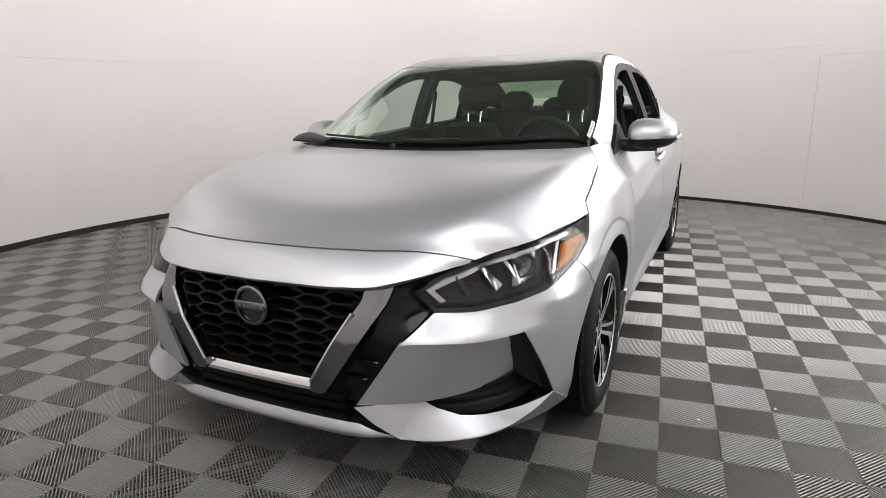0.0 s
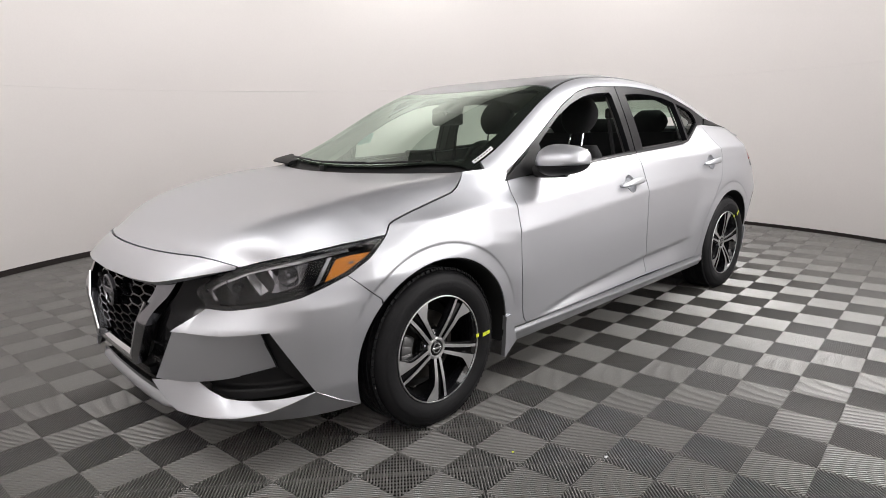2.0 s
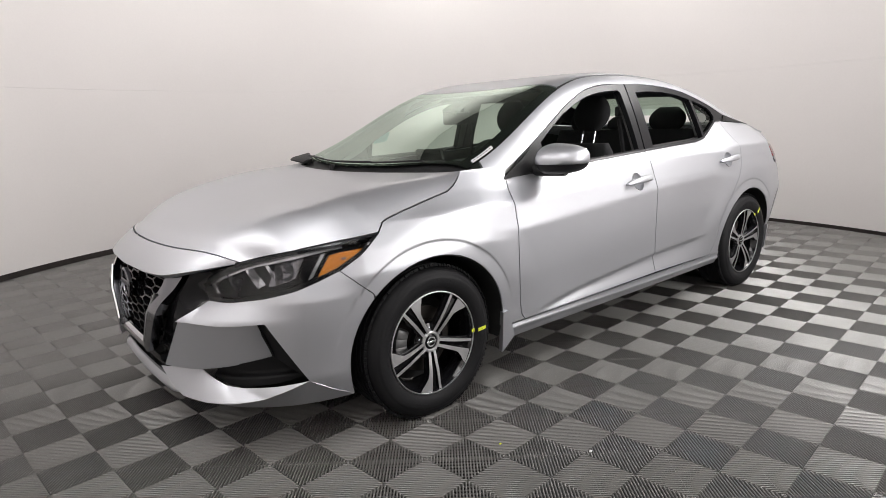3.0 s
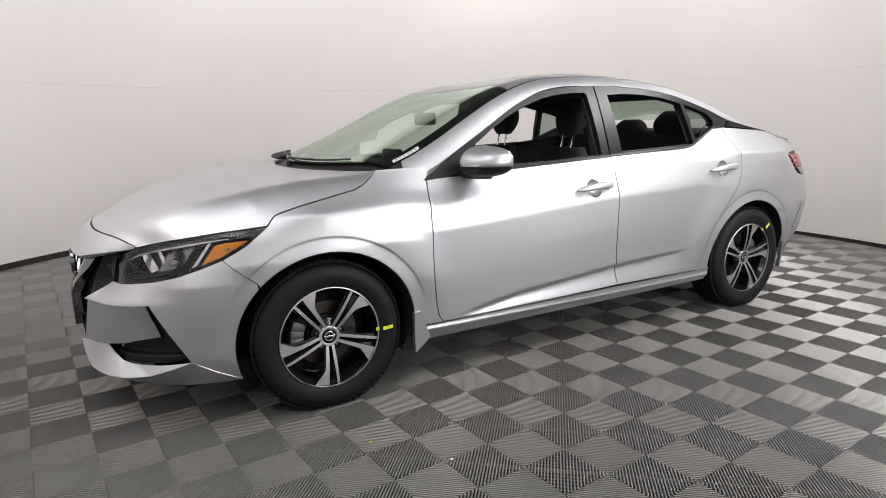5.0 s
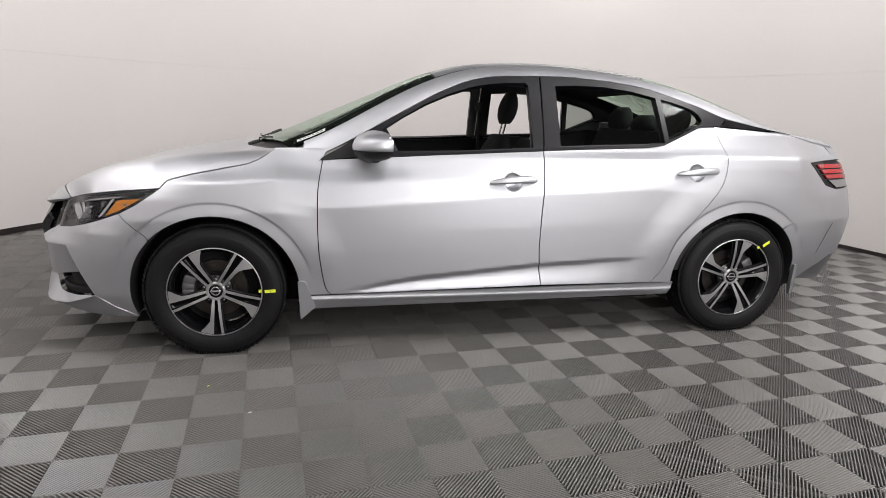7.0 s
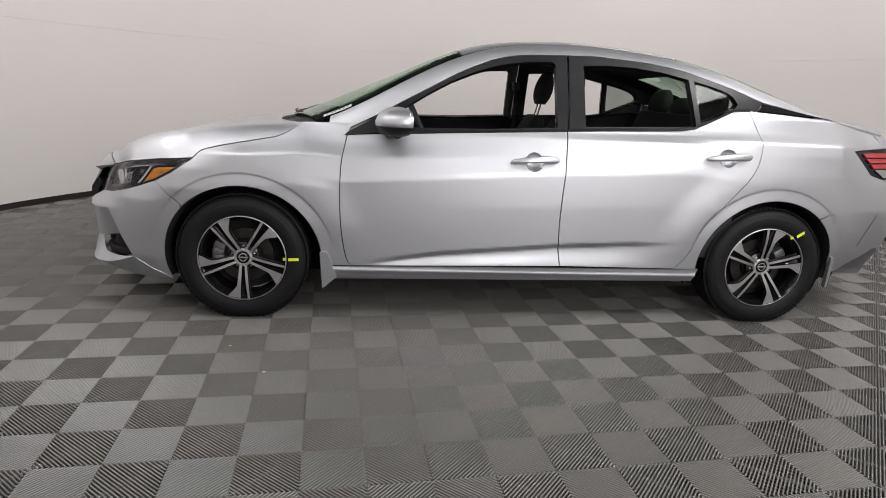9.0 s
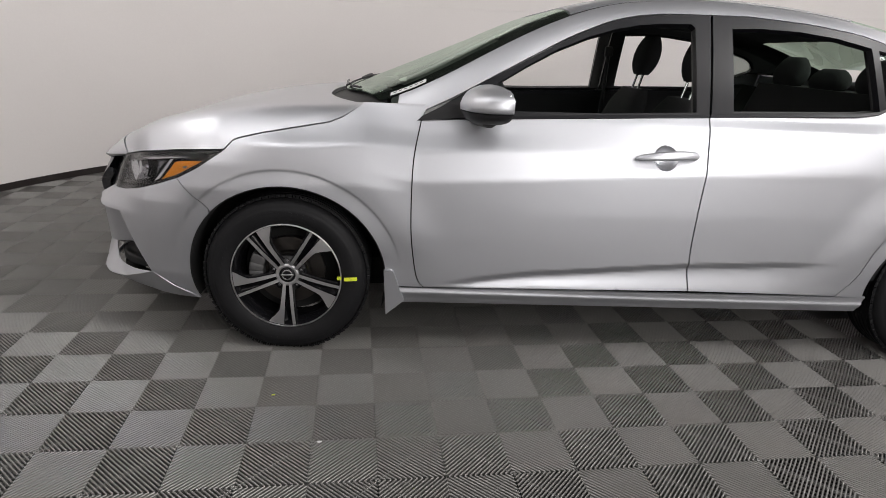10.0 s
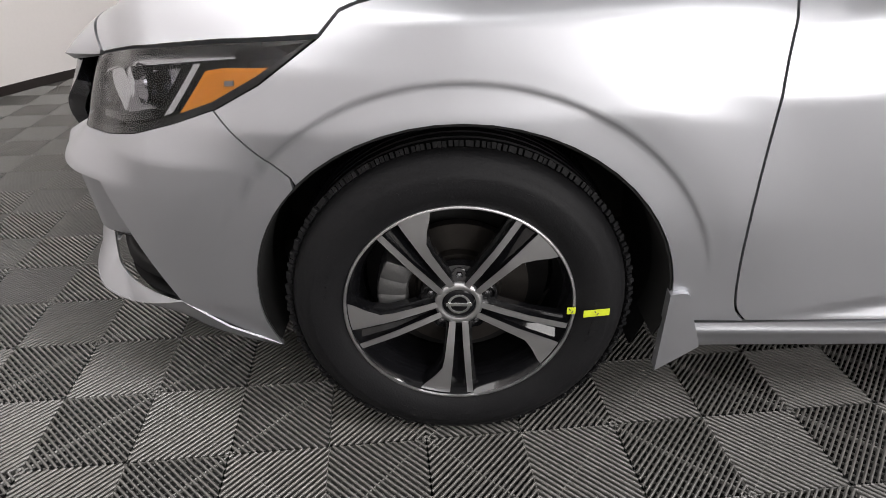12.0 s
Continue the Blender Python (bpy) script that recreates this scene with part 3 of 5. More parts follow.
SEAM_HOOD = [(0.752, 0.725), (0.95, 0.757), (1.15, 0.780), (1.315, 0.792), (1.345, 0.826), (1.37, 0.836), (1.45, 0.856), (1.61, 0.886), (1.70, 0.903), (1.745, 0.922), (1.785, 0.947), (1.825, 0.975)]
LAMP_LOW = [(0.576, 0.587), (0.70, 0.592), (0.85, 0.605), (0.97, 0.628), (1.055, 0.652), (1.137, 0.681)]
LAMP_BACK = [(1.137, 0.681), (1.22, 0.725), (1.315, 0.790)]
FRONT_GAP = bend([(0.506, 0.928), (0.483, 0.80), (0.478, 0.66), (0.482, 0.49), (0.505, 0.33), (0.535, 0.283)], 4)
MID_GAP = bend([(1.598, 0.982), (1.583, 0.80), (1.573, 0.62), (1.574, 0.45), (1.594, 0.303)], 4)
REAR_GAP = bend([(2.585, 1.116), (2.596, 1.03), (2.598, 0.935), (2.560, 0.815), (2.455, 0.685), (2.330, 0.535), (2.272, 0.385), (2.205, 0.300)], 4)
BELT_LINE = [(x, float(soft(x, *BELT, 0.05))) for x in (0.506, 0.7, 0.95, 1.2, 1.4, 1.598)]
BELT_REAR = [(1.602, 0.982), (1.9, 0.995), (2.18, 1.006), (2.27, 1.017), (2.35, 1.05), (2.494, 1.114), (2.585, 1.116)]

left_right = ((-1, ""), (1, ""))


def cup_hole(x0, x1, z):
    xc = 0.44 * x0 + 0.56 * x1 - 0.015
    return [(float(s_at(xc)) + 0.044 * math.cos(2 * math.pi * k / 28), z + 0.004 + 0.043 * math.sin(2 * math.pi * k / 28)) for k in range(28)]


door_front, door_rear = {}, {}
for sgn, _ in left_right:
    skin = side(sgn)
    fender = [(-0.397, 0.681), (-0.329, 0.620), (-0.278, 0.578)] + arch_points(0, 136, -8) + [(0.40, 0.283)] + FRONT_GAP[::-1] + \
             [(0.520, 0.955), (0.535, 0.981), (0.45, 0.981), (0.36, 0.979), (0.289, 0.977)]
    fender = on_side(fender) + SEAM_HOOD[::-1][1:8] + [(1.315, 0.792)] + LAMP_BACK[::-1][1:-1]
    panel("fender", fender, skin, PAINT, car, 0.0105, gap=0.0022, creases=arch_creases(0), label="silver front fender with a flared wheel arch")
    door_front[sgn] = panel("front_door", on_side(FRONT_GAP + MID_GAP[::-1] + BELT_LINE[::-1][1:-1]), skin, PAINT, car, 0.012, holes=[cup_hole(1.307, 1.546, 0.826)], gap=0.0025, label="silver front door, window rolled down")
    door_rear[sgn] = panel("rear_door", on_side(MID_GAP + REAR_GAP[::-1] + BELT_REAR[::-1][1:-1]), skin, PAINT, car, 0.012, holes=[cup_hole(2.300, 2.536, 0.876)], gap=0.0025, label="silver rear door")
    sill = on_side([(0.388, 0.280), (0.40, 0.206), (1.2, 0.216), (2.32, 0.228), (2.342, 0.30), (2.20, 0.297), (1.2, 0.290), (0.535, 0.281)])
    panel("side_sill", sill, side(sgn, lambda s, z: -0.009 * step01((0.279 - z) / 0.014) + 0.005 * step01((0.012 - np.abs(z - 0.243)) / 0.012)), PAINT, car, 0.012, gap=0.002, label="silver sill under the doors")
    quarter = REAR_GAP[::-1] + [(2.62, 1.110), (2.80, 1.100), (3.0, 1.087), (3.12, 1.072), (3.30, 1.034), (3.40, 1.015), (3.42, 0.945), (3.14, 0.935), (3.265, 0.810), (3.36, 0.785), (3.36, 0.735), (3.16, 0.66)] + arch_points(1, 49, 182)
    panel("quarter_panel", on_side(quarter), skin, PAINT, car, 0.0115, gap=0.0006, creases=arch_creases(1), label="silver rear quarter panel with a flared wheel arch")
    # dark structure behind the gaps
    dark = arch_points(0, 150, -8, 0.38) + [(0.40, 0.24), (2.3, 0.24)] + arch_points(1, 188, 20, 0.38) + [(3.3, 0.6), (3.3, 0.95), (2.5, 1.05), (1.6, 0.95), (0.52, 0.90), (0.2, 0.88), (-0.2, 0.80), (-0.36, 0.66)]
    panel("inner_body", on_side(dark), side(sgn, 0.034), DARK, car, 0.06, rim=0.0)
    # wheel housings
    for axle in (0, 1):
        rows = []
        for y in (0.48, 0.62, 0.775):
            rows.append([(AXLES[axle] + 0.398 * math.cos(radians(a)), sgn * y, HUB_Z + 0.378 * math.sin(radians(a))) for a in range(-25, 206, 7)])
        loft("wheel_housing", rows, DARK, car, "black plastic wheel housing")
        loft("wheel_housing_wall", [[(AXLES[axle], sgn * 0.48, HUB_Z)] * len(rows[0]), rows[0]], DARK, car)
    # arch lip, turned in
    for axle, a0, a1 in ((0, 197, -12), (1, 186, -12)):
        pts = on_side(arch_points(axle, a0, a1, ARCH + 0.001, 40))
        p0 = skin(np.array([q[0] for q in pts]), np.array([q[1] for q in pts]))
        p1 = p0 - np.array([0, sgn * 0.11, 0])
        loft("arch_lip", [p0 - np.array([0, sgn * 0.004, 0]), p1], DARK, car, thick=0.004)
    # mud flaps
    for axle, fl in ((0, bend([(0.379, 0.352), (0.402, 0.356), (0.418, 0.346), (0.438, 0.285), (0.458, 0.232), (0.452, 0.218), (0.388, 0.160)], 3)),
                     (1, [(3.088, 0.372), (3.106, 0.37), (3.111, 0.335), (3.112, 0.205), (3.098, 0.195)])):
        panel("mud_flap", on_side(fl), side(sgn, lambda s, z: 0.006 + 0.10 * (0.355 - z) - inset(s, z)), PAINT, car, 0.02, rim=0.022,
              label="silver mud flap behind the front wheel" if axle == 0 else "silver mud flap behind the rear wheel")

# hood
HOOD_LIFT, HOOD_ROLL = 0.024, 1.9


def hood_surface():
    e = dense([(s, z) for s, z in SEAM_HOOD], 0.02, closed=False)
    ep = side(1)(e[:, 0], e[:, 1])
    ln = np.concatenate([[0], np.cumsum(np.linalg.norm(np.diff(ep, axis=0), axis=1))])
    ln /= ln[-1]

    def at(u, v):
        pe = np.stack([np.interp(u, ln, ep[:, i]) for i in range(3)], 1)
        xc = -0.815 + 0.90 * u
        zc = soft(xc, [-0.82, -0.74, -0.60, -0.40, -0.15, 0.125], [0.750, 0.793, 0.840, 0.886, 0.932, 0.968], 0.05)
        w = np.abs(v)
        x = xc + (pe[:, 0] - xc) * (0.55 * w ** 2 + 0.45 * w ** 3.2)
        # two long ridges fan out towards the pillars; outside them the hood rolls down to its seam
        ridge = 0.70 + 0.20 * u
        lift = HOOD_LIFT * step01(u / 0.35) * (1 - 0.75 * step01((u - 0.60) / 0.40))

        def across(q):
            q = np.abs(q)
            t = np.clip((q - ridge) / (1 - ridge), 0, 1)
            rise = zc + lift * step01(q / ridge) ** 1.2
            return np.where(q < ridge, rise, zc + lift + (pe[:, 2] - zc - lift) * t ** HOOD_ROLL)

        edge = step01((1 - w) / 0.10)
        blurred = sum(across(v + o * 0.035) for o in (-1, -0.5, 0, 0.5, 1)) / 5
        z = blurred * edge + across(v) * (1 - edge)
        return np.stack([x, v * pe[:, 1], z], 1)
    return at


HOOD = hood_surface()
panel("hood", [(0.0, -0.997), (0.0, 0.997), (1.0, 0.997), (1.0, -0.997)], HOOD, PAINT, car, 0.022, rim=0.016, label="silver bonnet with two soft ridges",
      way=lambda p: np.tile([-0.5, 0, 1.0], (len(p), 1)))

# nose panel between hood and grille
def nose_surface(u, v):
    """u across from -1 to 1, v from the hood's gap down to the grille."""
    hu = HOOD(np.zeros_like(u), u)
    w = np.abs(u)
    low_y = 0.617 * w
    low_x = soft(low_y, [0, 0.25, 0.38, 0.47, 0.54, 0.617], [-0.912, -0.898, -0.876, -0.828, -0.757, -0.655], 0.05)
    low_z = np.interp(low_y, [0, 0.25, 0.40, 0.53, 0.617], [0.672, 0.672, 0.677, 0.702, 0.720])
    x = hu[:, 0] - 0.004 + (low_x - hu[:, 0] + 0.004) * v
    z = hu[:, 2] - 0.001 + (low_z - hu[:, 2] + 0.001) * v
    bulge = 4 * v * (1 - v) * np.clip(1 - w ** 3, 0, 1)
    return np.stack([x - 0.004 * bulge, np.sign(u) * (np.abs(hu[:, 1]) + (low_y - np.abs(hu[:, 1])) * v), z + 0.004 * bulge], 1)


panel("nose_panel", [(-0.985, 0.03), (0.985, 0.03), (0.985, 1.0), (-0.985, 1.0)], nose_surface, PAINT, car, 0.05, rim=0.02, label="silver panel over the grille",
      way=lambda p: np.tile([-1.0, 0, 0.6], (len(p), 1)))

# front bumper
# corners of the fog lamp opening, the lip and the chin: place along the outline and height
FOG_UL, FOG_IN, FOG_UR, FOG_TIP = (0.476, 0.518), (0.823, 0.519), (0.858, 0.526), (0.994, 0.297)
FOG_L, FOG_TOP, FOG_LOW, CORNER, CHIN = (0.526, 0.338), (0.872, 0.386), (0.657, 0.284), (0.339, 0.321), (0.476, 0.235)
LIP_END, ARCH_FOOT, UNDER = (0.830, 0.247), (1.176, 0.190), (0.886, 0.173)


def held(nodes, flat=False):
    """Offset from the skin by which a sheet passes through nodes (s, z, depth inside the plan outline)."""
    n = np.array(nodes)
    if flat:
        k = np.linalg.lstsq(np.stack([n[:, 0] ** 0, n[:, 0], n[:, 1], n[:, 0] * n[:, 1]], 1), n[:, 2], rcond=None)[0]
        return lambda s, z: k[0] + k[1] * s + k[2] * z + k[3] * s * z - inset(s, z)

    def at(s, z):
        r2 = (s[:, None] - n[:, 0]) ** 2 + (z[:, None] - n[:, 1]) ** 2 + 1e-8
        w = 1 / r2 ** 1.5
        return (w * n[:, 2]).sum(1) / w.sum(1) - inset(s, z)
    return at


def bridged(name, first, last, sgn, label):
    """A flat-sided sheet between two lines of (s, z, depth inside the plan outline)."""
    q = np.linspace(0, 1, 43)
    a, b = (np.stack([np.interp(q, np.linspace(0, 1, len(e)), [k[i] for k in e]) for i in range(3)], 1) for e in (first, last))
    rows = []
    for t in np.linspace(0, 1, 6):
        m = a + (b - a) * t
        rows.append(side(sgn, m[:, 2] - inset(m[:, 0], m[:, 1]))(m[:, 0], m[:, 1]))
    loft(name, rows, PAINT, car, label, thick=0.004, smooth=0.35)


for sgn, _ in left_right:
    skin = side(sgn)
    upper = LAMP_LOW + on_side([(-0.329, 0.620), (-0.278, 0.578)] + arch_points(0, 137, 199, n=12)) + [ARCH_FOOT, (1.08, 0.245), FOG_TIP, FOG_UR, (0.70, 0.521), FOG_UL]
    panel("front_bumper", upper, skin, PAINT, car, 0.014, gap=0.0008, rim=0.008, label="silver bumper corner under the headlight")
    edge = [(*FOG_L, 0.056), (0.58, 0.308, 0.060), (*FOG_LOW, 0.058), (0.75, 0.280, 0.050), (0.87, 0.284, 0.032), (*FOG_TIP, 0.009)]
    low = [(*CORNER, -0.004), (0.40, 0.275, -0.001), (*CHIN, 0.004), (0.60, 0.233, 0.006), (0.72, 0.237, 0.010), (*LIP_END, 0.017), (0.915, 0.272, 0.012), (*FOG_TIP, 0.009)]
    seam = [(*CORNER, -0.004), (0.43, 0.330, 0.026)] + edge
    bridged("bumper_lip", seam, low, sgn, "silver lower lip of the bumper")
    keel = [(*CHIN, 0.008), (0.578, 0.220, 0.032), (0.681, 0.204, 0.056), (0.783, 0.189, 0.080), (*UNDER, 0.104), (0.96, 0.176, 0.090), (1.07, 0.182, 0.068), (*ARCH_FOOT, 0.046)]
    bridged("bumper_underside", low[2:] + [(1.08, 0.243, 0.020), (*ARCH_FOOT, 0.046)], keel, sgn, "silver underside of the bumper corner")
    facet = [FOG_UL, FOG_IN, FOG_TOP, FOG_L, (0.43, 0.330), CORNER]
    panel("bumper_facet", facet, side(sgn, held([(*FOG_UL, 0.020), (*FOG_IN, 0.045), (*FOG_TOP, 0.056), (*FOG_L, 0.058), (*CORNER, -0.004)], True)), PAINT, car, 0.022, rim=0.012, label="silver facet of the bumper")
    strip = [FOG_IN, FOG_UR, FOG_TIP, FOG_TOP]
    panel("fog_surround", shrink(strip, -0.003), side(sgn, held([(*FOG_IN, 0.062), (*FOG_UR, 0.040), (*FOG_TIP, 0.045), (*FOG_TOP, 0.075)], True)), PLASTIC, car, 0.025, rim=0.03, label="black fog lamp surround")
    duct = [FOG_TOP, FOG_TIP, (0.87, 0.284), (0.75, 0.280), FOG_LOW, (0.58, 0.308), FOG_L]
    panel("fog_blank", shrink(duct, -0.008), side(sgn, lambda s, z: 0.115 - 0.035 * step01((0.315 - z) / 0.012) - inset(s, z)), PLASTIC, car, 0.012, rim=0.02, label="black fog lamp blank with a ledge")
    # returns of the opening's rim
    ring = np.array(dense([FOG_UR, FOG_TIP], 0.02, closed=False))
    p0 = side(sgn, 0.002)(ring[:, 0], ring[:, 1])
    loft("fog_rim", [p0, side(sgn, 0.05)(ring[:, 0], ring[:, 1])], PLASTIC, car, thick=0.003)
    ring = np.array(dense([FOG_L, FOG_TOP, FOG_IN], 0.02, closed=False))
    deep = held([(*FOG_IN, 0.047), (*FOG_TOP, 0.058), (*FOG_L, 0.060)], False)(ring[:, 0], ring[:, 1])
    loft("fog_rim", [side(sgn, deep)(ring[:, 0], ring[:, 1]), side(sgn, deep + 0.04)(ring[:, 0], ring[:, 1])], PLASTIC, car, thick=0.003)
    # gloss black cheek between grille bow and bumper
    cheek = [(0.462, 0.688), (0.60, 0.694), (0.752, 0.722), (0.62, 0.668), (0.512, 0.640), (0.576, 0.588), FOG_UL, CORNER, (0.262, 0.322), (0.252, 0.360), (0.36, 0.51), (0.436, 0.625)]
    panel("grille_cheek", cheek, side(sgn, lambda s, z: 0.030 * step01((s - 0.24) / 0.05) * step01((0.70 - z) / 0.03) + 0.004), GLOSS, car, 0.025, rim=0.03, label="gloss black cheek beside the grille")
    for z in (0.455, 0.40):
        s0 = np.interp(z, [0.36, 0.62], [0.27, 0.45])
        pts = side(sgn, 0.022)(np.linspace(s0, s0 + 0.075, 5), np.full(5, z))
        bm = bmesh.new()
        tube(bm, pts, 0.005, 6)
        part("cheek_fin", bm, GLOSS, car)

# chrome bow, grille and lower intake
BOW_IN = [(0.372, 0.672), (0.362, 0.63), (0.205, 0.386)]
BOW_OUT = [(0.462, 0.690), (0.436, 0.625), (0.36, 0.51), (0.255, 0.360), (0.235, 0.352)]
for sgn, _ in left_right:
    panel("grille_bow", BOW_OUT + [(0.205, 0.356), (0.205, 0.386)] + BOW_IN[::-1][1:], side(sgn, lambda s, z: -0.016 + 0.022 * step01((z - 0.55) / 0.12)), DARKCHROME, car, 0.03, rim=0.035, label="dark chrome bow of the grille")
    pts = side(sgn, -0.014)(np.array([0.205, 0.29, 0.345]), np.array([0.386, 0.518, 0.603]))
    bm = bmesh.new()
    tube(bm, pts, 0.0055, 8)
    part("bow_edge", bm, CHROME, car, "bright chrome edge")
panel("grille_bow_bottom", [(-0.215, 0.358), (0.215, 0.358), (0.206, 0.383), (-0.206, 0.383)], side(1, lambda s, z: -0.012 + 0.02 * step01((z - 0.372) / 0.012)), CHROME, car, 0.02, rim=0.03, label="bright chrome bottom of the grille bow")
panel("grille_backing", [(-0.40, 0.69), (0.40, 0.69), (0.25, 0.34), (-0.25, 0.34)], side(1, 0.075), DARK, car, 0.05, rim=0.0)
panel("grille_top_bar", [(-0.375, 0.655), (0.375, 0.655), (0.380, 0.684), (-0.380, 0.684)], side(1, 0.010), GLOSS, car, 0.03, rim=0.06, label="gloss black bar under the nose panel")


def grille_mesh():
    """Long six-sided cells with thin walls and gloss floors, cut off at the bow."""
    bm = bmesh.new()
    front, back = side(1, 0.016), side(1, 0.060)
    w, h = 0.098, 0.0173
    for col in range(-5, 6):
        for r in range(9):
            s, z = col * w, 0.648 - (r + (0.5 if col % 2 else 0.0)) * 2 * h
            half = np.interp(z, [0.386, 0.63, 0.70], [0.200, 0.360, 0.372])
            if abs(s) > half + w * 0.4 or z < 0.392:
                continue
            ring = [(s + a * w * 0.662, z + b * h * 0.99) for a, b in ((-1, 0), (-0.5, 1), (0.5, 1), (1, 0), (0.5, -1), (-0.5, -1))]
            ring = [(float(np.clip(a, -half, half)), b) for a, b in ring]
            cs = sum(a for a, _ in ring) / 6
            inner = [(cs + (a - cs) * 0.90, z + (b - z) * 0.84) for a, b in ring]
            S, Z = np.array(ring).T
            s2, z2 = np.array(inner).T
            loops = [[bm.verts.new(tuple(map(float, p))) for p in f(a, b)] for f, a, b in ((front, S, Z), (front, s2, z2), (back, cs + (s2 - cs) * 0.62, z - 0.005 + (z2 - z) * 0.55))]
            for a, b in zip(loops[:-1], loops[1:]):
                for i in range(6):
                    bm.faces.new((a[i], a[(i + 1) % 6], b[(i + 1) % 6], b[i]))
    return part("grille_mesh", bm, GLOSS, car, "gloss black grille of six-sided cells", 0.3)


grille_mesh()
# badge: a plain ring with a bar
badge_x = float(side(1)(np.array([0.0]), np.array([0.585]))[0, 0]) - 0.004
bm = bmesh.new()
lathe(bm, [(0.062, 0.0), (0.062, -0.012), (0.057, -0.016), (0.050, -0.016), (0.047, -0.008), (0.047, 0.0)], 48, "x", (badge_x, 0, 0.588))
badge = part("badge", bm, DARKCHROME, car, "chrome ring badge with a crossbar")
bm = bmesh.new()
rings = lathe(bm, [(0.048, -0.006), (0.02, -0.008), (0.002, -0.008)], 40, "x", (badge_x, 0, 0.588))
cap(bm, rings[-1])
part("badge_disc", bm, LAMPGREY, badge)
box("badge_bar", badge_x - 0.012, 0, 0.590, 0.010, 0.118, 0.026, DARKCHROME, badge, 0.003)
for k, (y, w) in enumerate(((-0.048, 0.013), (-0.030, 0.006), (-0.014, 0.013), (0.004, 0.013), (0.022, 0.013), (0.043, 0.013))):
    box("badge_mark", badge_x - 0.0175, y * 0.9, 0.590, 0.002, w, 0.013, GREYINK, badge, 0)

panel("intake_backing", [(-0.34, 0.235), (0.34, 0.235), (0.27, 0.36), (-0.27, 0.36)], side(1, 0.07), DARK, car, 0.05, rim=0.0)
for z, d in ((0.335, 0.012), (0.296, 0.030), (0.262, 0.020)):
    panel("intake_bar", [(-0.30, z - 0.011), (0.30, z - 0.011), (0.29, z + 0.011), (-0.29, z + 0.011)], side(1, d), GLOSS, car, 0.03, rim=0.04, label="gloss black bar of the lower intake")
panel("chin_strip", [(-0.455, 0.226), (-0.30, 0.208), (0.30, 0.208), (0.455, 0.226), (0.33, 0.246), (-0.33, 0.246)], side(1, lambda s, z: -0.004 + 0.030 * step01((z - 0.226) / 0.025) + 0.012 * step01((np.abs(s) - 0.34) / 0.1)), PAINT, car, 0.02, rim=0.012, label="silver strip under the lower intake")
panel("under_spoiler", [(-1.05, 0.172), (1.05, 0.172), (1.05, 0.232), (-1.05, 0.232)], side(1, 0.065), PLASTIC, car, 0.04, rim=0.04, label="black underside edge of the bumper")

# roof, pillars, glass
TOP = top()
for sgn, _ in left_right:
    rail = [(x, sgn * 0.998) for x in np.linspace(0.41, 3.10, 60)] + [(x, sgn * 0.914) for x in np.linspace(3.08, 0.42, 60)]
    panel("roof_rail", rail, TOP, PAINT, car, 0.014, rim=0.012, label="silver pillar and roof rail", way=lambda p: np.stack([0 * p[:, 0], p[:, 1], 0 * p[:, 0] + 1.2], 1))
    ditch = [(x, sgn * 0.916) for x in np.linspace(1.0, 2.4, 30)] + [(x, sgn * 0.885) for x in np.linspace(2.4, 1.0, 30)]
    panel("roof_ditch", ditch, top(0.006), PLASTIC, car, 0.03, rim=0.0, way=upward)
ROOF_F = [(1.005 + 0.062 * (v / 0.88) ** 2, v) for v in np.linspace(-0.893, 0.893, 25)]
ROOF_B = [(2.29 - 0.09 * (v / 0.88) ** 2, v) for v in np.linspace(0.893, -0.893, 25)]
panel("roof", ROOF_F + ROOF_B, TOP, PAINT, car, 0.03, rim=0.012, label="silver roof skin", way=upward)


def screen_low(v):
    return 0.150 + 0.195 * (np.abs(v) / V_GLASS) ** 2.2


vv = np.linspace(-V_GLASS, V_GLASS, 25)
SCREEN = [(float(screen_low(v)), v) for v in vv] + [(1.0 + 0.060 * (v / 0.88) ** 2, v) for v in vv[::-1]]
windscreen = panel("windscreen", SCREEN, top(0.001), GLASS, car, 0.04, rim=0.0, label="green-tinted windscreen", way=upward)
FRIT = [(float(screen_low(v)) + 0.035, v) for v in np.linspace(-0.85, 0.85, 25)] + [(0.945 + 0.05 * (v / 0.88) ** 2, v) for v in np.linspace(0.85, -0.85, 25)]
panel("windscreen_border", SCREEN, top(0.005), GLOSS, windscreen, 0.04, holes=[FRIT], rim=0.0, label="black printed border", way=upward)
REAR_GLASS = [(2.30 - 0.09 * (v / 0.88) ** 2, v) for v in vv] + [(2.93 - 0.05 * (v / 0.88) ** 2, v) for v in vv[::-1]]
panel("rear_window", REAR_GLASS, top(0.001), GLASS, car, 0.04, rim=0.0, label="green-tinted rear window", way=upward)

# window frames, openings and trim
OPEN_F = [(0.800, 0.970), (0.792, 1.068), (0.90, 1.135), (1.014, 1.198), (1.13, 1.247), (1.236, 1.281), (1.33, 1.300), (1.42, 1.309), (1.525, 1.313), (1.542, 1.300), (1.548, 0.996), (1.2, 0.978)]
OPEN_R = [(1.694, 1.000), (1.688, 1.302), (1.80, 1.308), (1.95, 1.304), (2.10, 1.287), (2.243, 1.256), (2.276, 1.026), (2.19, 1.018), (1.9, 1.008)]
OPEN_Q = [(2.303, 1.046), (2.274, 1.250), (2.37, 1.227), (2.45, 1.203), (2.490, 1.178), (2.512, 1.145), (2.500, 1.127), (2.37, 1.068)]
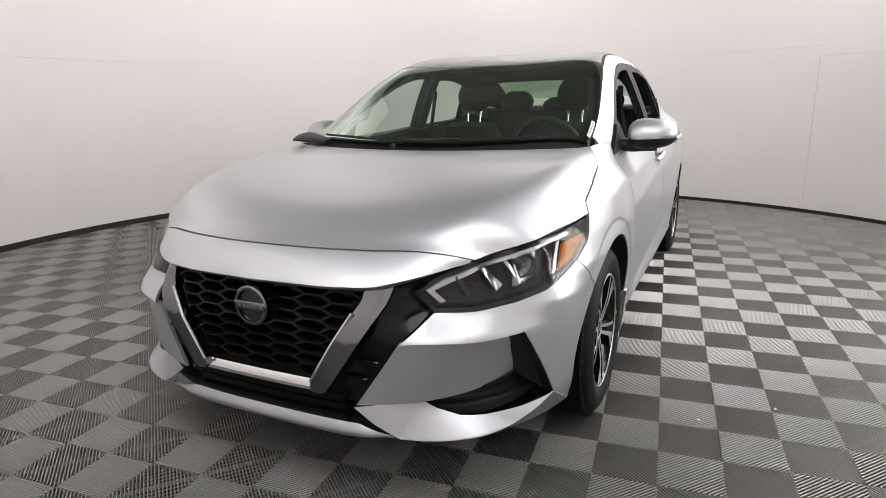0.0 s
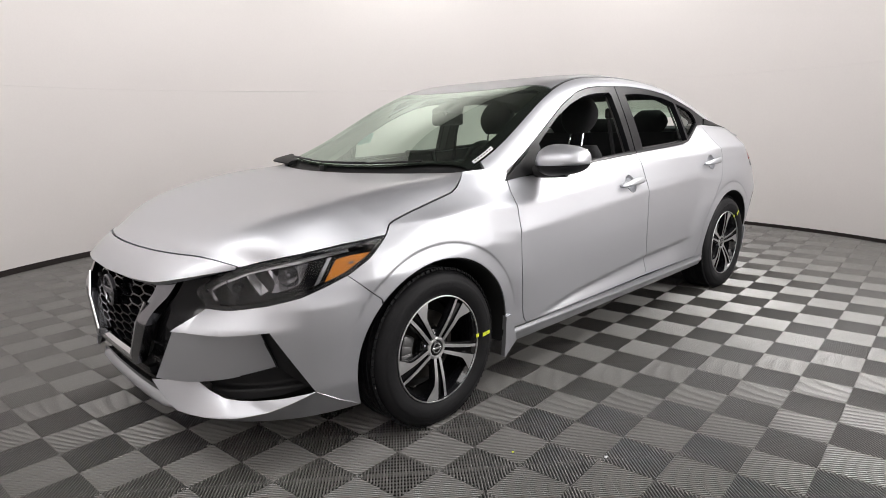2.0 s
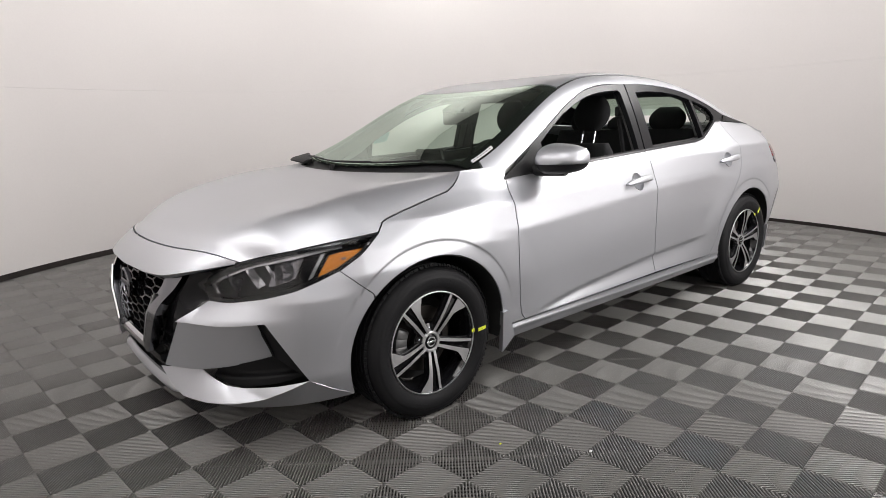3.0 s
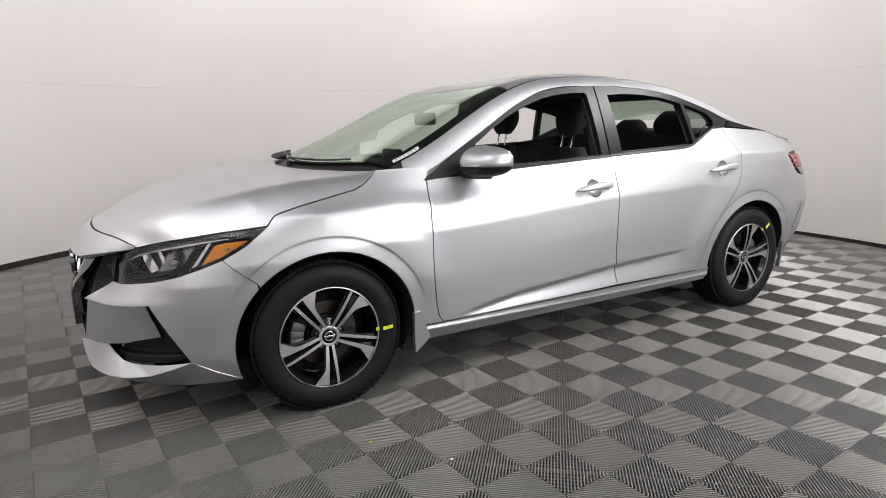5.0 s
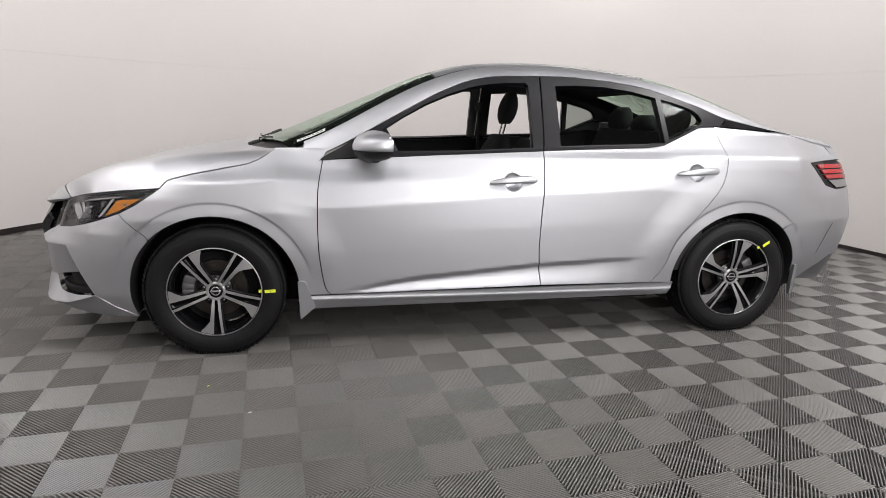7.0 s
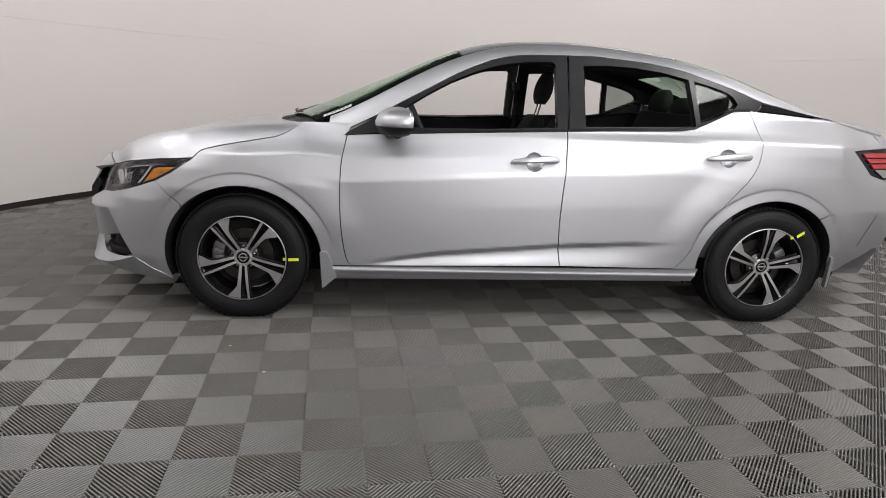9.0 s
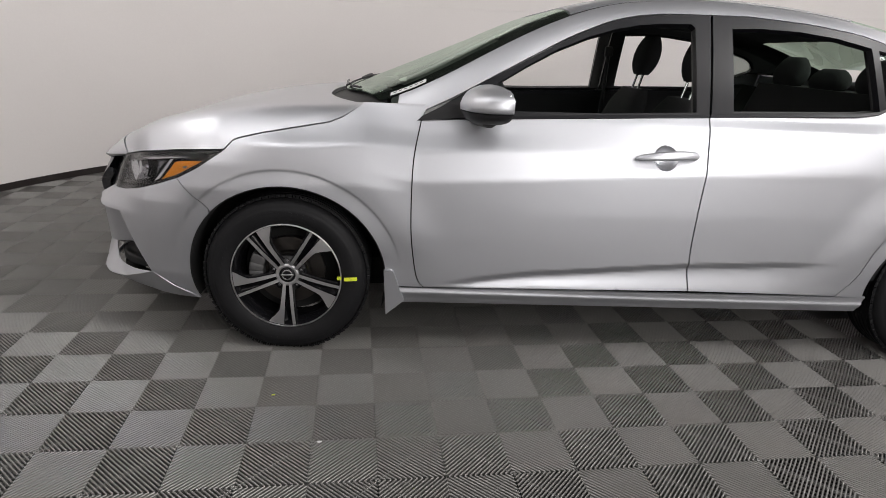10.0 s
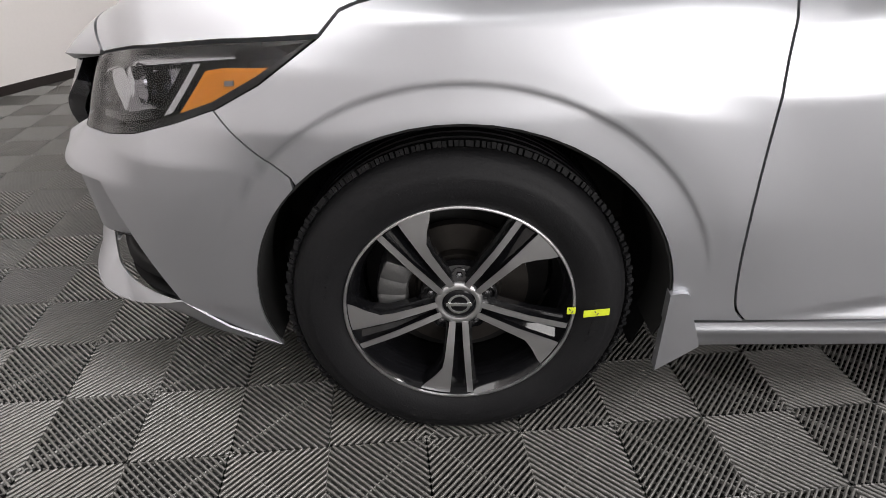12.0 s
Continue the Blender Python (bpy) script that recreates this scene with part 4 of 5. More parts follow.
DLO_F = [(0.52, 0.934), (0.62, 1.003), (0.75, 1.078), (0.908, 1.161), (1.06, 1.243), (1.219, 1.310), (1.32, 1.332), (1.42, 1.343), (1.605, 1.352), (1.600, 0.983), (1.2, 0.966), (0.85, 0.948)]
DLO_R = [(1.612, 1.352), (1.745, 1.351), (2.0, 1.333), (2.2, 1.304), (2.35, 1.262), (2.5, 1.217), (2.660, 1.156), (2.625, 1.116), (2.500, 1.122), (2.36, 1.060), (2.272, 1.024), (2.18, 1.010), (1.608, 0.985)]
for sgn, _ in left_right:
    panel("front_window_frame", DLO_F, flank(sgn), SATIN, car, 0.035, holes=[OPEN_F], rim=0.03, gap=0.001, label="satin black window frame")
    panel("rear_window_frame", DLO_R, flank(sgn), SATIN, car, 0.035, holes=[OPEN_R, OPEN_Q], rim=0.03, gap=0.001, label="satin black window frame and pillar cover")
    panel("quarter_glass", shrink(OPEN_Q, -0.004), flank(sgn, 0.012), PRIVACY, car, 0.03, rim=0.0, label="fixed tinted quarter glass")
    panel("pillar_trim", [(2.668, 1.152), (2.86, 1.118), (3.10, 1.080), (3.0, 1.094), (2.80, 1.106), (2.63, 1.117)], flank(sgn, -0.004), GLOSS, car, 0.03, rim=0.02, label="black trim wedge on the rear pillar")
    # bright belt moulding under the side windows
    for pts in ([(x, z + 0.004) for x, z in BELT_LINE[1:]], [(x, z + 0.004) for x, z in BELT_REAR]):
        q = dense(pts, 0.06, closed=False)
        a = flank(sgn, -0.006)(q[:, 0], q[:, 1] + 0.006)
        b = flank(sgn, -0.010)(q[:, 0], q[:, 1] - 0.004)
        loft("belt_moulding", [a, b], SATIN, car, "dark belt moulding", thick=0.006)
    # inner trims
    panel("inner_pillar_trim", DLO_F[:7] + OPEN_F[1:6][::-1] + [(0.70, 1.0), (0.60, 0.95)], flank(sgn, 0.045), PILLAR, car, 0.05, rim=0.0, label="pale inner trim of the front pillar")
    panel("inner_pillar_cover", [(x, sgn * 0.985) for x in np.linspace(0.44, 1.02, 14)] + [(x, sgn * 0.885) for x in np.linspace(1.02, 0.44, 14)], top(0.045), PILLAR, car, 0.03, rim=0.0, label="pale cover inside the front pillar", way=upward)
    panel("inner_post_trim", [(1.40, 1.345), (1.605, 1.352), (1.600, 0.983), (1.548, 0.98), (1.543, 1.300), (1.525, 1.313), (1.40, 1.309)], flank(sgn, 0.045), LINER, car, 0.05, rim=0.0)
    rim_x = np.linspace(2.20, 2.96, 16)
    panel("inner_rear_pillar", [(x, sgn * 0.97) for x in rim_x] + [(x, sgn * (0.66 + 0.10 * (x - 2.2))) for x in rim_x[::-1]], top(0.045), VINYL, car, 0.05, rim=0.0, label="dark inner trim of the rear pillar", way=upward)
    panel("inner_rear_trim", DLO_R, flank(sgn, 0.05), VINYL, car, 0.05, holes=[OPEN_R, OPEN_Q], rim=0.0)
    panel("inner_door_panel", on_side([(0.5, 0.35), (2.5, 0.35), (2.5, 1.03), (2.2, 0.995), (1.6, 0.972), (0.85, 0.935), (0.5, 0.915)]), side(sgn, 0.055), VINYL, car, 0.08, rim=0.0, label="dark inner door panels")
panel("headliner", [(1.04, -0.95), (1.04, 0.95), (2.44, 0.95), (2.44, -0.95)], top(0.04), LINER, car, 0.06, rim=0.0, label="grey headliner", way=upward)

# cowl between hood and windscreen
rows = []
for k in range(5):
    t = k / 4
    row = []
    for v in np.linspace(-1, 1, 31):
        h = HOOD(np.array([1.0]), np.array([v * 0.99]))[0] + np.array([-0.012, 0, -0.020])
        g = TOP(np.array([float(screen_low(v * V_GLASS)) + 0.03]), np.array([v * V_GLASS]))[0] + np.array([0, 0, -0.012])
        row.append(h + (g - h) * t - np.array([0, 0, 0.012 * math.sin(math.pi * t)]))
    rows.append(row)
loft("cowl", rows, PLASTIC, car, "black plastic cowl under the windscreen", thick=0.004)
for sgn in (-1, 1):
    tri = [(0.285, 0.972), (0.42, 0.950), (0.50, 0.930), (0.42, 0.905), (0.30, 0.93)]
    panel("cowl_corner", on_side(tri), side(sgn, 0.03), PLASTIC, car, 0.03, rim=0.0)

SLOT = ((3.27, 0.42), (3.335, 0.60))
# tail: deck, trunk lid, bumper, lamps
def deck_surface(u, v):
    x = 2.93 + 0.59 * u
    xe = 3.0 + 0.40 * u
    ze = np.interp(xe, [3.0, 3.12, 3.30, 3.40], [1.087, 1.072, 1.034, 1.015])
    pe = side(1)(s_at(xe), ze)
    zc = np.interp(x, [2.93, 3.1, 3.3, 3.45, 3.52], [1.105, 1.085, 1.068, 1.062, 1.064])
    w = np.abs(v)
    return np.stack([x + (xe - x) * w ** 2.5, v * pe[:, 1], zc + (ze - zc) * w ** 3], 1)


panel("trunk_lid", [(0, -0.99), (0, 0.99), (1, 0.99), (1, -0.99)], deck_surface, PAINT, car, 0.04, rim=0.02, label="silver trunk lid with a small lip", way=upward)


def tail(extra=0.0):
    def at(t, z):
        s = S_END - np.abs(t)
        q = side(1, extra)(s, z)
        q[:, 1] *= np.where(t < 0, -1, 1)
        return q
    return at


panel("trunk_face", [(-T_IN, 0.739), (T_IN, 0.739), (T_IN, 0.783), (0.55, 0.808), (0.51, 0.93), (T_Q, 0.950), (T_Q, 1.012), (0.0, 1.055), (-T_Q, 1.012), (-T_Q, 0.950), (-0.51, 0.93), (-0.55, 0.808), (-T_IN, 0.783)], tail(), PAINT, car, 0.05, rim=0.02, label="silver trunk face")
panel("rear_bumper", [(-T_IN, 0.742), (T_IN, 0.742), (T_OUT, 0.668)] + [(S_END - s, z) for s, z in on_side(arch_points(1, 48, 6, n=8))] + [(1.14, 0.27), (0.9, 0.40), (-0.9, 0.40), (-1.14, 0.27)] + [(-(S_END - s), z) for s, z in on_side(arch_points(1, 6, 48, n=8))] + [(-T_OUT, 0.668)], tail(0.0015), PAINT, car, 0.02, gap=0.0006, rim=0.02, label="silver rear bumper")
panel("rear_valance", [(-1.14, 0.265), (-0.9, 0.395), (0.9, 0.395), (1.14, 0.265), (0.9, 0.235), (-0.9, 0.235)], tail(0.012), VALANCE, car, 0.05, rim=0.03, label="dark grey rear valance")
for sgn, _ in left_right:
    lamp_poly = on_side([(3.142, 0.931), (3.43, 0.944), (3.50, 0.93)]) + [(5.35, 0.925), (5.33, 0.815)] + on_side([(3.47, 0.79), (3.36, 0.788), (3.268, 0.812)])
    tl = panel("tail_lamp", lamp_poly, side(sgn, 0.004), GLOSS, car, 0.025, rim=0.03, label="red tail lamp in a black housing")
    for z0, z1, x0 in ((0.902, 0.923, 3.215), (0.874, 0.895, 3.240), (0.846, 0.867, 3.268)):
        panel("red_bar", on_side([(x0, z1), (3.49, z1), (3.49, z0), (x0 + 0.025, z0)]), side(sgn, -0.004), RED, tl, 0.03, rim=0.012, label="red lens bar")
    panel("reverse_lens", on_side([(3.30, 0.838), (3.48, 0.838), (3.47, 0.800), (3.36, 0.797)]), side(sgn, -0.003), REFLECTOR, tl, 0.03, rim=0.012, label="clear reversing lens")

for sgn, _ in left_right:
    q = np.linspace(0, 1, 7)
    bm = bmesh.new()
    tube(bm, side(sgn, 0.0015)(s_at(SLOT[0][0] + (SLOT[1][0] - SLOT[0][0]) * q), SLOT[0][1] + (SLOT[1][1] - SLOT[0][1]) * q), 0.0018, 6)
    part("bumper_slot", bm, DARK, car, "dark slot in the rear bumper corner")

# underbody and cabin tub
box("underbody", 1.35, 0, 0.235, 4.0, 1.16, 0.14, DARK, car, 0.03)
box("underbody_mid", 1.35, 0, 0.245, 1.80, 1.62, 0.10, DARK, car, 0.02)
box("engine_bay", -0.25, 0, 0.46, 0.80, 0.90, 0.50, DARK, car, 0.05)
box("rear_tub", 2.95, 0, 0.60, 0.9, 0.90, 0.6, DARK, car, 0.05)

# ---- car: lamps, mirrors, handles ----
for sgn, _ in left_right:
    outline = [(0.512, 0.642), (0.60, 0.688), (0.752, 0.721)] + [(s, z - 0.004) for s, z in SEAM_HOOD[1:3]] + [(1.305, 0.787)] + LAMP_BACK[::-1][1:] + LAMP_LOW[::-1][1:]
    lamp = panel("headlight", outline, side(sgn, 0.055), GLOSS, car, 0.03, rim=0.0, label="headlight with clear lens, chrome steps and amber side reflector")
    panel("lamp_edge", outline, side(sgn, 0.004), GLOSS, lamp, 0.02, holes=[shrink(outline, 0.011)], rim=0.05)
    panel("lens", outline, side(sgn, 0.001), LENS, lamp, 0.03, rim=0.0, label="clear lens")
    # light strip along the top, folded down at the inner end
    strip = [(0.545, 0.640), (0.62, 0.676), (0.78, 0.712), (1.0, 0.744), (1.17, 0.762), (1.17, 0.753), (1.0, 0.731), (0.79, 0.699), (0.64, 0.664), (0.575, 0.640), (0.618, 0.612), (0.597, 0.606)]
    panel("light_strip", strip, side(sgn, 0.022), REFLECTOR, lamp, 0.02, rim=0.015, label="bright light strip")
    for s0, w, m in ((0.655, 0.022, LAMPGREY), (0.775, 0.030, REFLECTOR), (0.865, 0.012, REFLECTOR)):
        top_z = np.interp(s0, [0.6, 1.0], [0.668, 0.727])
        step_poly = [(s0, top_z), (s0 + w, top_z + 0.006), (s0 + w + 0.055, 0.628 + 0.1 * (s0 - 0.65)), (s0 + 0.055, 0.618 + 0.08 * (s0 - 0.65))]
        panel("lamp_step", step_poly, side(sgn, lambda s, z: 0.02 + 0.03 * step01((s - s0) / 0.08)), m, lamp, 0.02, rim=0.02, label="chrome step inside the lamp")
    panel("lamp_floor", [(0.63, 0.606), (0.72, 0.606), (0.86, 0.619), (0.99, 0.645), (0.98, 0.660), (0.86, 0.632), (0.72, 0.617)], side(sgn, 0.030), GLOSS, lamp, 0.02, rim=0.02)
    panel("reflector_wall", [(0.875, 0.640), (0.915, 0.716), (1.04, 0.738), (0.985, 0.660), (0.93, 0.640)], side(sgn, lambda s, z: 0.050 - 0.020 * step01((0.95 - s) / 0.06)), DARKCHROME, lamp, 0.02, rim=0.0, label="dark chrome wall behind the bulb")
    panel("light_strip", [(0.60, 0.682), (0.752, 0.715), (0.95, 0.747), (1.20, 0.774), (1.20, 0.770), (0.95, 0.741), (0.76, 0.709), (0.62, 0.678)], side(sgn, 0.012), DARKCHROME, lamp, 0.02, rim=0.006)
    # reflector bowls
    for s0, z0, r in ((0.955, 0.690, 0.036), (0.735, 0.655, 0.022)):
        c = side(sgn, 0.050)(np.array([s0]), np.array([z0]))[0]
        n = Vector((-0.75, sgn * 0.62, 0.15)).normalized()
        bm = bmesh.new()
        rings = lathe(bm, [(r, 0.022), (r * 0.93, 0.014), (r * 0.7, 0.004), (r * 0.3, 0.0), (0.001, 0.0)], 14, "z")
        rings = lathe(bm, [(r * 0.33, 0.002), (r * 0.32, 0.012), (r * 0.2, 0.019), (0.001, 0.021)], 14, "z")
        bmesh.ops.transform(bm, matrix=Matrix.Translation(c) @ n.to_track_quat("Z", "Y").to_matrix().to_4x4(), verts=bm.verts)
        part("reflector_bowl", bm, DARKCHROME if r > 0.03 else LAMPGREY, lamp, "faceted reflector bowl", 0.2)
    panel("amber_reflector", [(1.062, 0.666), (1.116, 0.733), (1.155, 0.741), (1.240, 0.747), (1.205, 0.722), (1.14, 0.688)], side(sgn, 0.012), AMBER, lamp, 0.015, rim=0.012, label="amber side reflector")
    panel("amber_mark", [(1.155, 0.715), (1.172, 0.717), (1.172, 0.725), (1.155, 0.723)], side(sgn, 0.009), GREYINK, lamp, 0.02, rim=0.003)
    panel("lamp_step", [(1.024, 0.657), (1.044, 0.664), (1.104, 0.742), (1.090, 0.741)], side(sgn, 0.014), REFLECTOR, lamp, 0.015, rim=0.015)

    # door mirror
    panel("mirror_sail", [(0.490, 0.922), (0.51, 0.940), (0.62, 0.998), (0.70, 1.045), (0.76, 1.05), (0.80, 0.950), (0.70, 0.944)], flank(sgn, -0.012), PLASTIC, car, 0.03, rim=0.02, label="black mirror sail")
    mirror = new("door_mirror")
    mirror.parent = car
    mirror["label"] = "silver door mirror with a black lower half"
    centre = Vector((0.742, sgn * 0.915, 0.999))

    def shell(z_low, z_high, grow):
        bm = bmesh.new()
        rows = []
        for i in range(17):
            th = math.pi * i / 16
            row = []
            for j in range(32):
                ph = 2 * math.pi * j / 32
                cx, cy = math.cos(ph) * math.sin(th), math.sin(ph) * math.sin(th)
                cz = math.cos(th)
                f = lambda q, p: math.copysign(abs(q) ** p, q)
                x, y, z = 0.090 * f(cx, 0.80), 0.106 * f(cy, 0.72), 0.068 * f(cz, 0.78)
                # the glass side is cut flat, the nose side is drawn out and swept back outboard
                x = min(x, 0.052)
                z *= 1.0 - 0.16 * (y / 0.108)
                x += 0.030 * (y / 0.108) + 0.02 * max(z, 0) / 0.062 * (1 if x < 0 else 0.2)
                z = min(max(z, z_low), z_high)
                row.append(bm.verts.new((centre.x + x * grow, centre.y + sgn * y * grow, centre.z + z)))
            rows.append(row)
        for a, b in zip(rows[:-1], rows[1:]):
            for k in range(32):
                if len({tuple(v.co) for v in (a[k], a[(k + 1) % 32], b[(k + 1) % 32], b[k])}) > 2:
                    bm.faces.new((a[k], a[(k + 1) % 32], b[(k + 1) % 32], b[k]))
        bmesh.ops.remove_doubles(bm, verts=bm.verts, dist=1e-5)
        return bm

    part("mirror_cap", shell(-0.020, 1, 1.0), PAINT, mirror, "silver mirror cap", 0.9)
    part("mirror_base", shell(-1, -0.021, 0.985), PLASTIC, mirror, "black mirror base", 0.9)
    bm = bmesh.new()
    tube(bm, [(0.705, sgn * 0.775, 0.950), (0.715, sgn * 0.83, 0.944), (0.735, sgn * 0.89, 0.950), (0.745, sgn * 0.93, 0.956)], [0.030, 0.026, 0.030, 0.034], 12)
    part("mirror_arm", bm, PLASTIC, mirror)
    box("mirror_glass", centre.x + 0.062, centre.y + sgn * 0.004, centre.z + 0.004, 0.004, 0.165, 0.085, CHROME, mirror, 0.001)

    # door handles
    for x0, x1, z, door in ((1.307, 1.546, 0.826, door_front[sgn]), (2.300, 2.536, 0.876, door_rear[sgn])):
        xc, slope = 0.44 * x0 + 0.56 * x1 - 0.015, 0.055
        c = side(sgn)(np.array([s_at(xc)]), np.array([z + 0.004]))[0]
        q = side(sgn)(np.array([s_at(xc)]), np.array([z + 0.034]))[0]
        lean = math.atan2(abs(c[1]) - abs(q[1]), 0.03)
        place = Matrix.Translation((c[0], c[1], c[2])) @ Matrix.Rotation(-sgn * lean * -1, 4, "X")
        bm = bmesh.new()
        rings = lathe(bm, [(0.049, -0.006), (0.0465, 0.0012), (0.044, -0.001), (0.040, -0.006), (0.030, -0.011), (0.014, -0.0135), (0.001, -0.014)], 36, "y")
        bmesh.ops.scale(bm, vec=(1, -1 if sgn < 0 else 1, 1), verts=bm.verts)
        cup = part("handle_cup", bm, PAINT, door, "round dished cup behind the handle", 0.9)
        cup.matrix_world = place
        bm = bmesh.new()
        n, ln = 18, (x1 - x0) / 2
        rows = []
        for i in range(n + 1):
            t = -1 + 2 * i / n
            h = 0.0175 * (1 - 0.40 * max(-t, 0) ** 1.5 - 0.12 * max(t, 0) ** 3) * (1 if abs(t) < 0.999 else 0.5)
            out = 0.010 + 0.028 * (1 - abs(t) ** 2.5)
            row = []
            for k in range(12):
                a = 2 * math.pi * k / 12
                ca, sa = math.cos(a), math.sin(a)
                row.append(bm.verts.new((t * ln, sgn * (out + 0.009 * math.copysign(abs(ca) ** 0.7, ca)), 0.004 * t + slope * t * ln * 0.6 + h * math.copysign(abs(sa) ** 0.8, sa))))
            rows.append(row)
        for a, b in zip(rows[:-1], rows[1:]):
            for k in range(12):
                bm.faces.new((a[k], a[(k + 1) % 12], b[(k + 1) % 12], b[k]))
        bm.faces.new(rows[0][::-1])
        bm.faces.new(rows[-1])
        grip = part("handle", bm, PAINT, door, "silver pull handle", 0.9)
        grip.matrix_world = Matrix.Translation(((x0 + x1) / 2 - c[0], 0, 0)) @ place

# wipers
for y0, y1, x0, x1 in ((-0.50, 0.10, 0.30, 0.235), (0.05, 0.50, 0.235, 0.36)):
    wiper = new("wiper")
    wiper.parent = car
    wiper["label"] = "black windscreen wiper resting on the cowl"
    ys = np.linspace(y0, y1, 9)

    def on_glass(y, lift):
        x = float(screen_low(y / 0.79)) + 0.02
        v = y / 0.76
        q = TOP(np.array([x]), np.array([v]))[0]
        return q + np.array([-0.4 * lift, 0, lift])

    bm = bmesh.new()
    tube(bm, [on_glass(y, 0.006) for y in ys], 0.0045, 6)
    part("blade", bm, PLASTIC, wiper)
    bm = bmesh.new()
    tube(bm, [on_glass(y, 0.010) - np.array([0.03 * (1 - i / 5), 0, 0.0]) for i, y in enumerate(np.linspace(y1, (y0 + y1) / 2, 6))], [0.0055, 0.0055, 0.005, 0.005, 0.0045, 0.0045], 8)
    part("arm", bm, SATIN, wiper)
    p = on_glass(y1, 0.0) + np.array([-0.035, 0, -0.016])
    bm = bmesh.new()
    rings = lathe(bm, [(0.014, -0.02), (0.014, 0.002), (0.011, 0.007), (0.001, 0.008)], 16, "z", tuple(p))
    part("pivot", bm, PLASTIC, wiper)

# papers on the glass
panel("windscreen_label", [(0.385, -0.906), (0.52, -0.906), (0.52, -0.886), (0.385, -0.888)], top(-0.002), WHITE, windscreen, 0.02, rim=0.0, label="narrow white printed label", way=upward)
for k in range(6):
    x = 0.396 + 0.020 * k
    panel("label_print", [(x, -0.900), (x + 0.012, -0.900), (x + 0.012, -0.894), (x, -0.894)], top(-0.0035), GREYINK, windscreen, 0.02, rim=0.0, way=upward)

# ---- car: wheels ----


def wheel(axle, sgn, steer=0.0):
    """A tyre on a black alloy wheel with five machined double spokes; y runs outboard."""
    hub = new("wheel")
    hub["label"] = "black alloy wheel with five machined double spokes and a road tyre"
    r_out, r_rim = 0.315, 0.212
    spin = 31 if axle else 0

    def keep(bm):
        # the tyre stands flat on the floor
        for v in bm.verts:
            if v.co.z < -HUB_Z:
                v.co.y *= 1.0 + 0.10 * (-HUB_Z - v.co.z) / 0.015
                v.co.z = -HUB_Z
        return bm

    bm = bmesh.new()
    # offsets: outer side face near +0.035
    prof = [(r_rim - 0.004, 0.022), (r_rim + 0.008, 0.030), (0.231, 0.036), (0.252, 0.042), (0.268, 0.041), (0.276, 0.0395), (0.278, 0.0375), (0.284, 0.0365), (0.296, 0.030), (0.305, 0.020), (0.3110, 0.006), (r_out - 0.001, -0.015),
            (r_out, -0.045), (r_out, -0.10), (r_out - 0.001, -0.13), (0.309, -0.152), (0.292, -0.168), (0.27, -0.172), (0.24, -0.165), (r_rim, -0.155)]
    lathe(bm, prof, 96, "y")
    tyre = part("tyre", keep(bm), RUBBER, hub, "black road tyre", 1.2)
    # tread blocks on the shoulder and ribs round the tread
    bm = bmesh.new()
    for k in range(224):
        a = 2 * math.pi * (k + 0.12 * math.sin(k * 1.7)) / 224
        m = Matrix.Rotation(a, 4, "Y")
        for w, h, o, z in ((0.0068, 0.036 + 0.006 * math.sin(k * 2.3), -0.004, 0.3105), (0.0068, 0.030, -0.131, 0.3130)):
            vs = add_box(bm, 0, o, z, w, h, 0.010)
            bmesh.ops.rotate(bm, cent=(0, o, z), matrix=Matrix.Rotation(0.46 if o > -0.05 else -0.33, 3, "X"), verts=vs)
            bmesh.ops.transform(bm, matrix=m, verts=vs)
    part("tread", keep(bm), RUBBER, tyre, "tread blocks", 0)["kind"] = "stuff"
    bm = bmesh.new()
    for o in (-0.035, -0.062, -0.088, -0.112):
        lathe(bm, [(r_out, o - 0.010), (r_out + 0.003, o - 0.009), (r_out + 0.003, o + 0.009), (r_out, o + 0.010)], 72, "y")
    part("tread_rib", keep(bm), RUBBER, tyre)
    # plain raised marks on the side wall
    bm = bmesh.new()
    for a0, a1, r in ((62, 118, 0.258), (242, 298, 0.258), (150, 176, 0.254), (-18, 8, 0.254)):
        nn = int((a1 - a0) / 5)
        for k in range(nn):
            a = radians(a0 + (k + 0.5) * 5)
            vs = add_box(bm, 0, 0.0410, r, 0.012, 0.0022, 0.014)
            bmesh.ops.transform(bm, matrix=Matrix.Rotation(math.pi / 2 - a, 4, "Y"), verts=vs)
    part("side_wall_mark", bm, RUBBER, tyre)["kind"] = "stuff"
    # rim barrel and lip
    bm = bmesh.new()
    lathe(bm, [(r_rim + 0.003, 0.026), (r_rim + 0.003, 0.0305), (r_rim + 0.001, 0.0325), (r_rim - 0.002, 0.032), (r_rim - 0.003, 0.027)], 96, "y")
    rim = part("rim", bm, ALLOY, hub, "bright machined rim lip", 1.2)
    bm = bmesh.new()
    lathe(bm, [(r_rim - 0.003, 0.028), (r_rim - 0.008, 0.020), (r_rim - 0.012, 0.010), (r_rim - 0.022, -0.010), (r_rim - 0.026, -0.12), (r_rim - 0.006, -0.155)], 72, "y")
    part("barrel", bm, RIMBLACK, rim, "gloss black barrel", 0.9)
    # spokes: each a straight narrow blade and a broad one that fans out at the rim, with a dark web between
    def face_y(r):
        return 0.024 - 0.020 * (1 - min(r / 0.21, 1)) ** 1.4 + 0.006 * max(0, 1 - abs(r - 0.12) / 0.12)

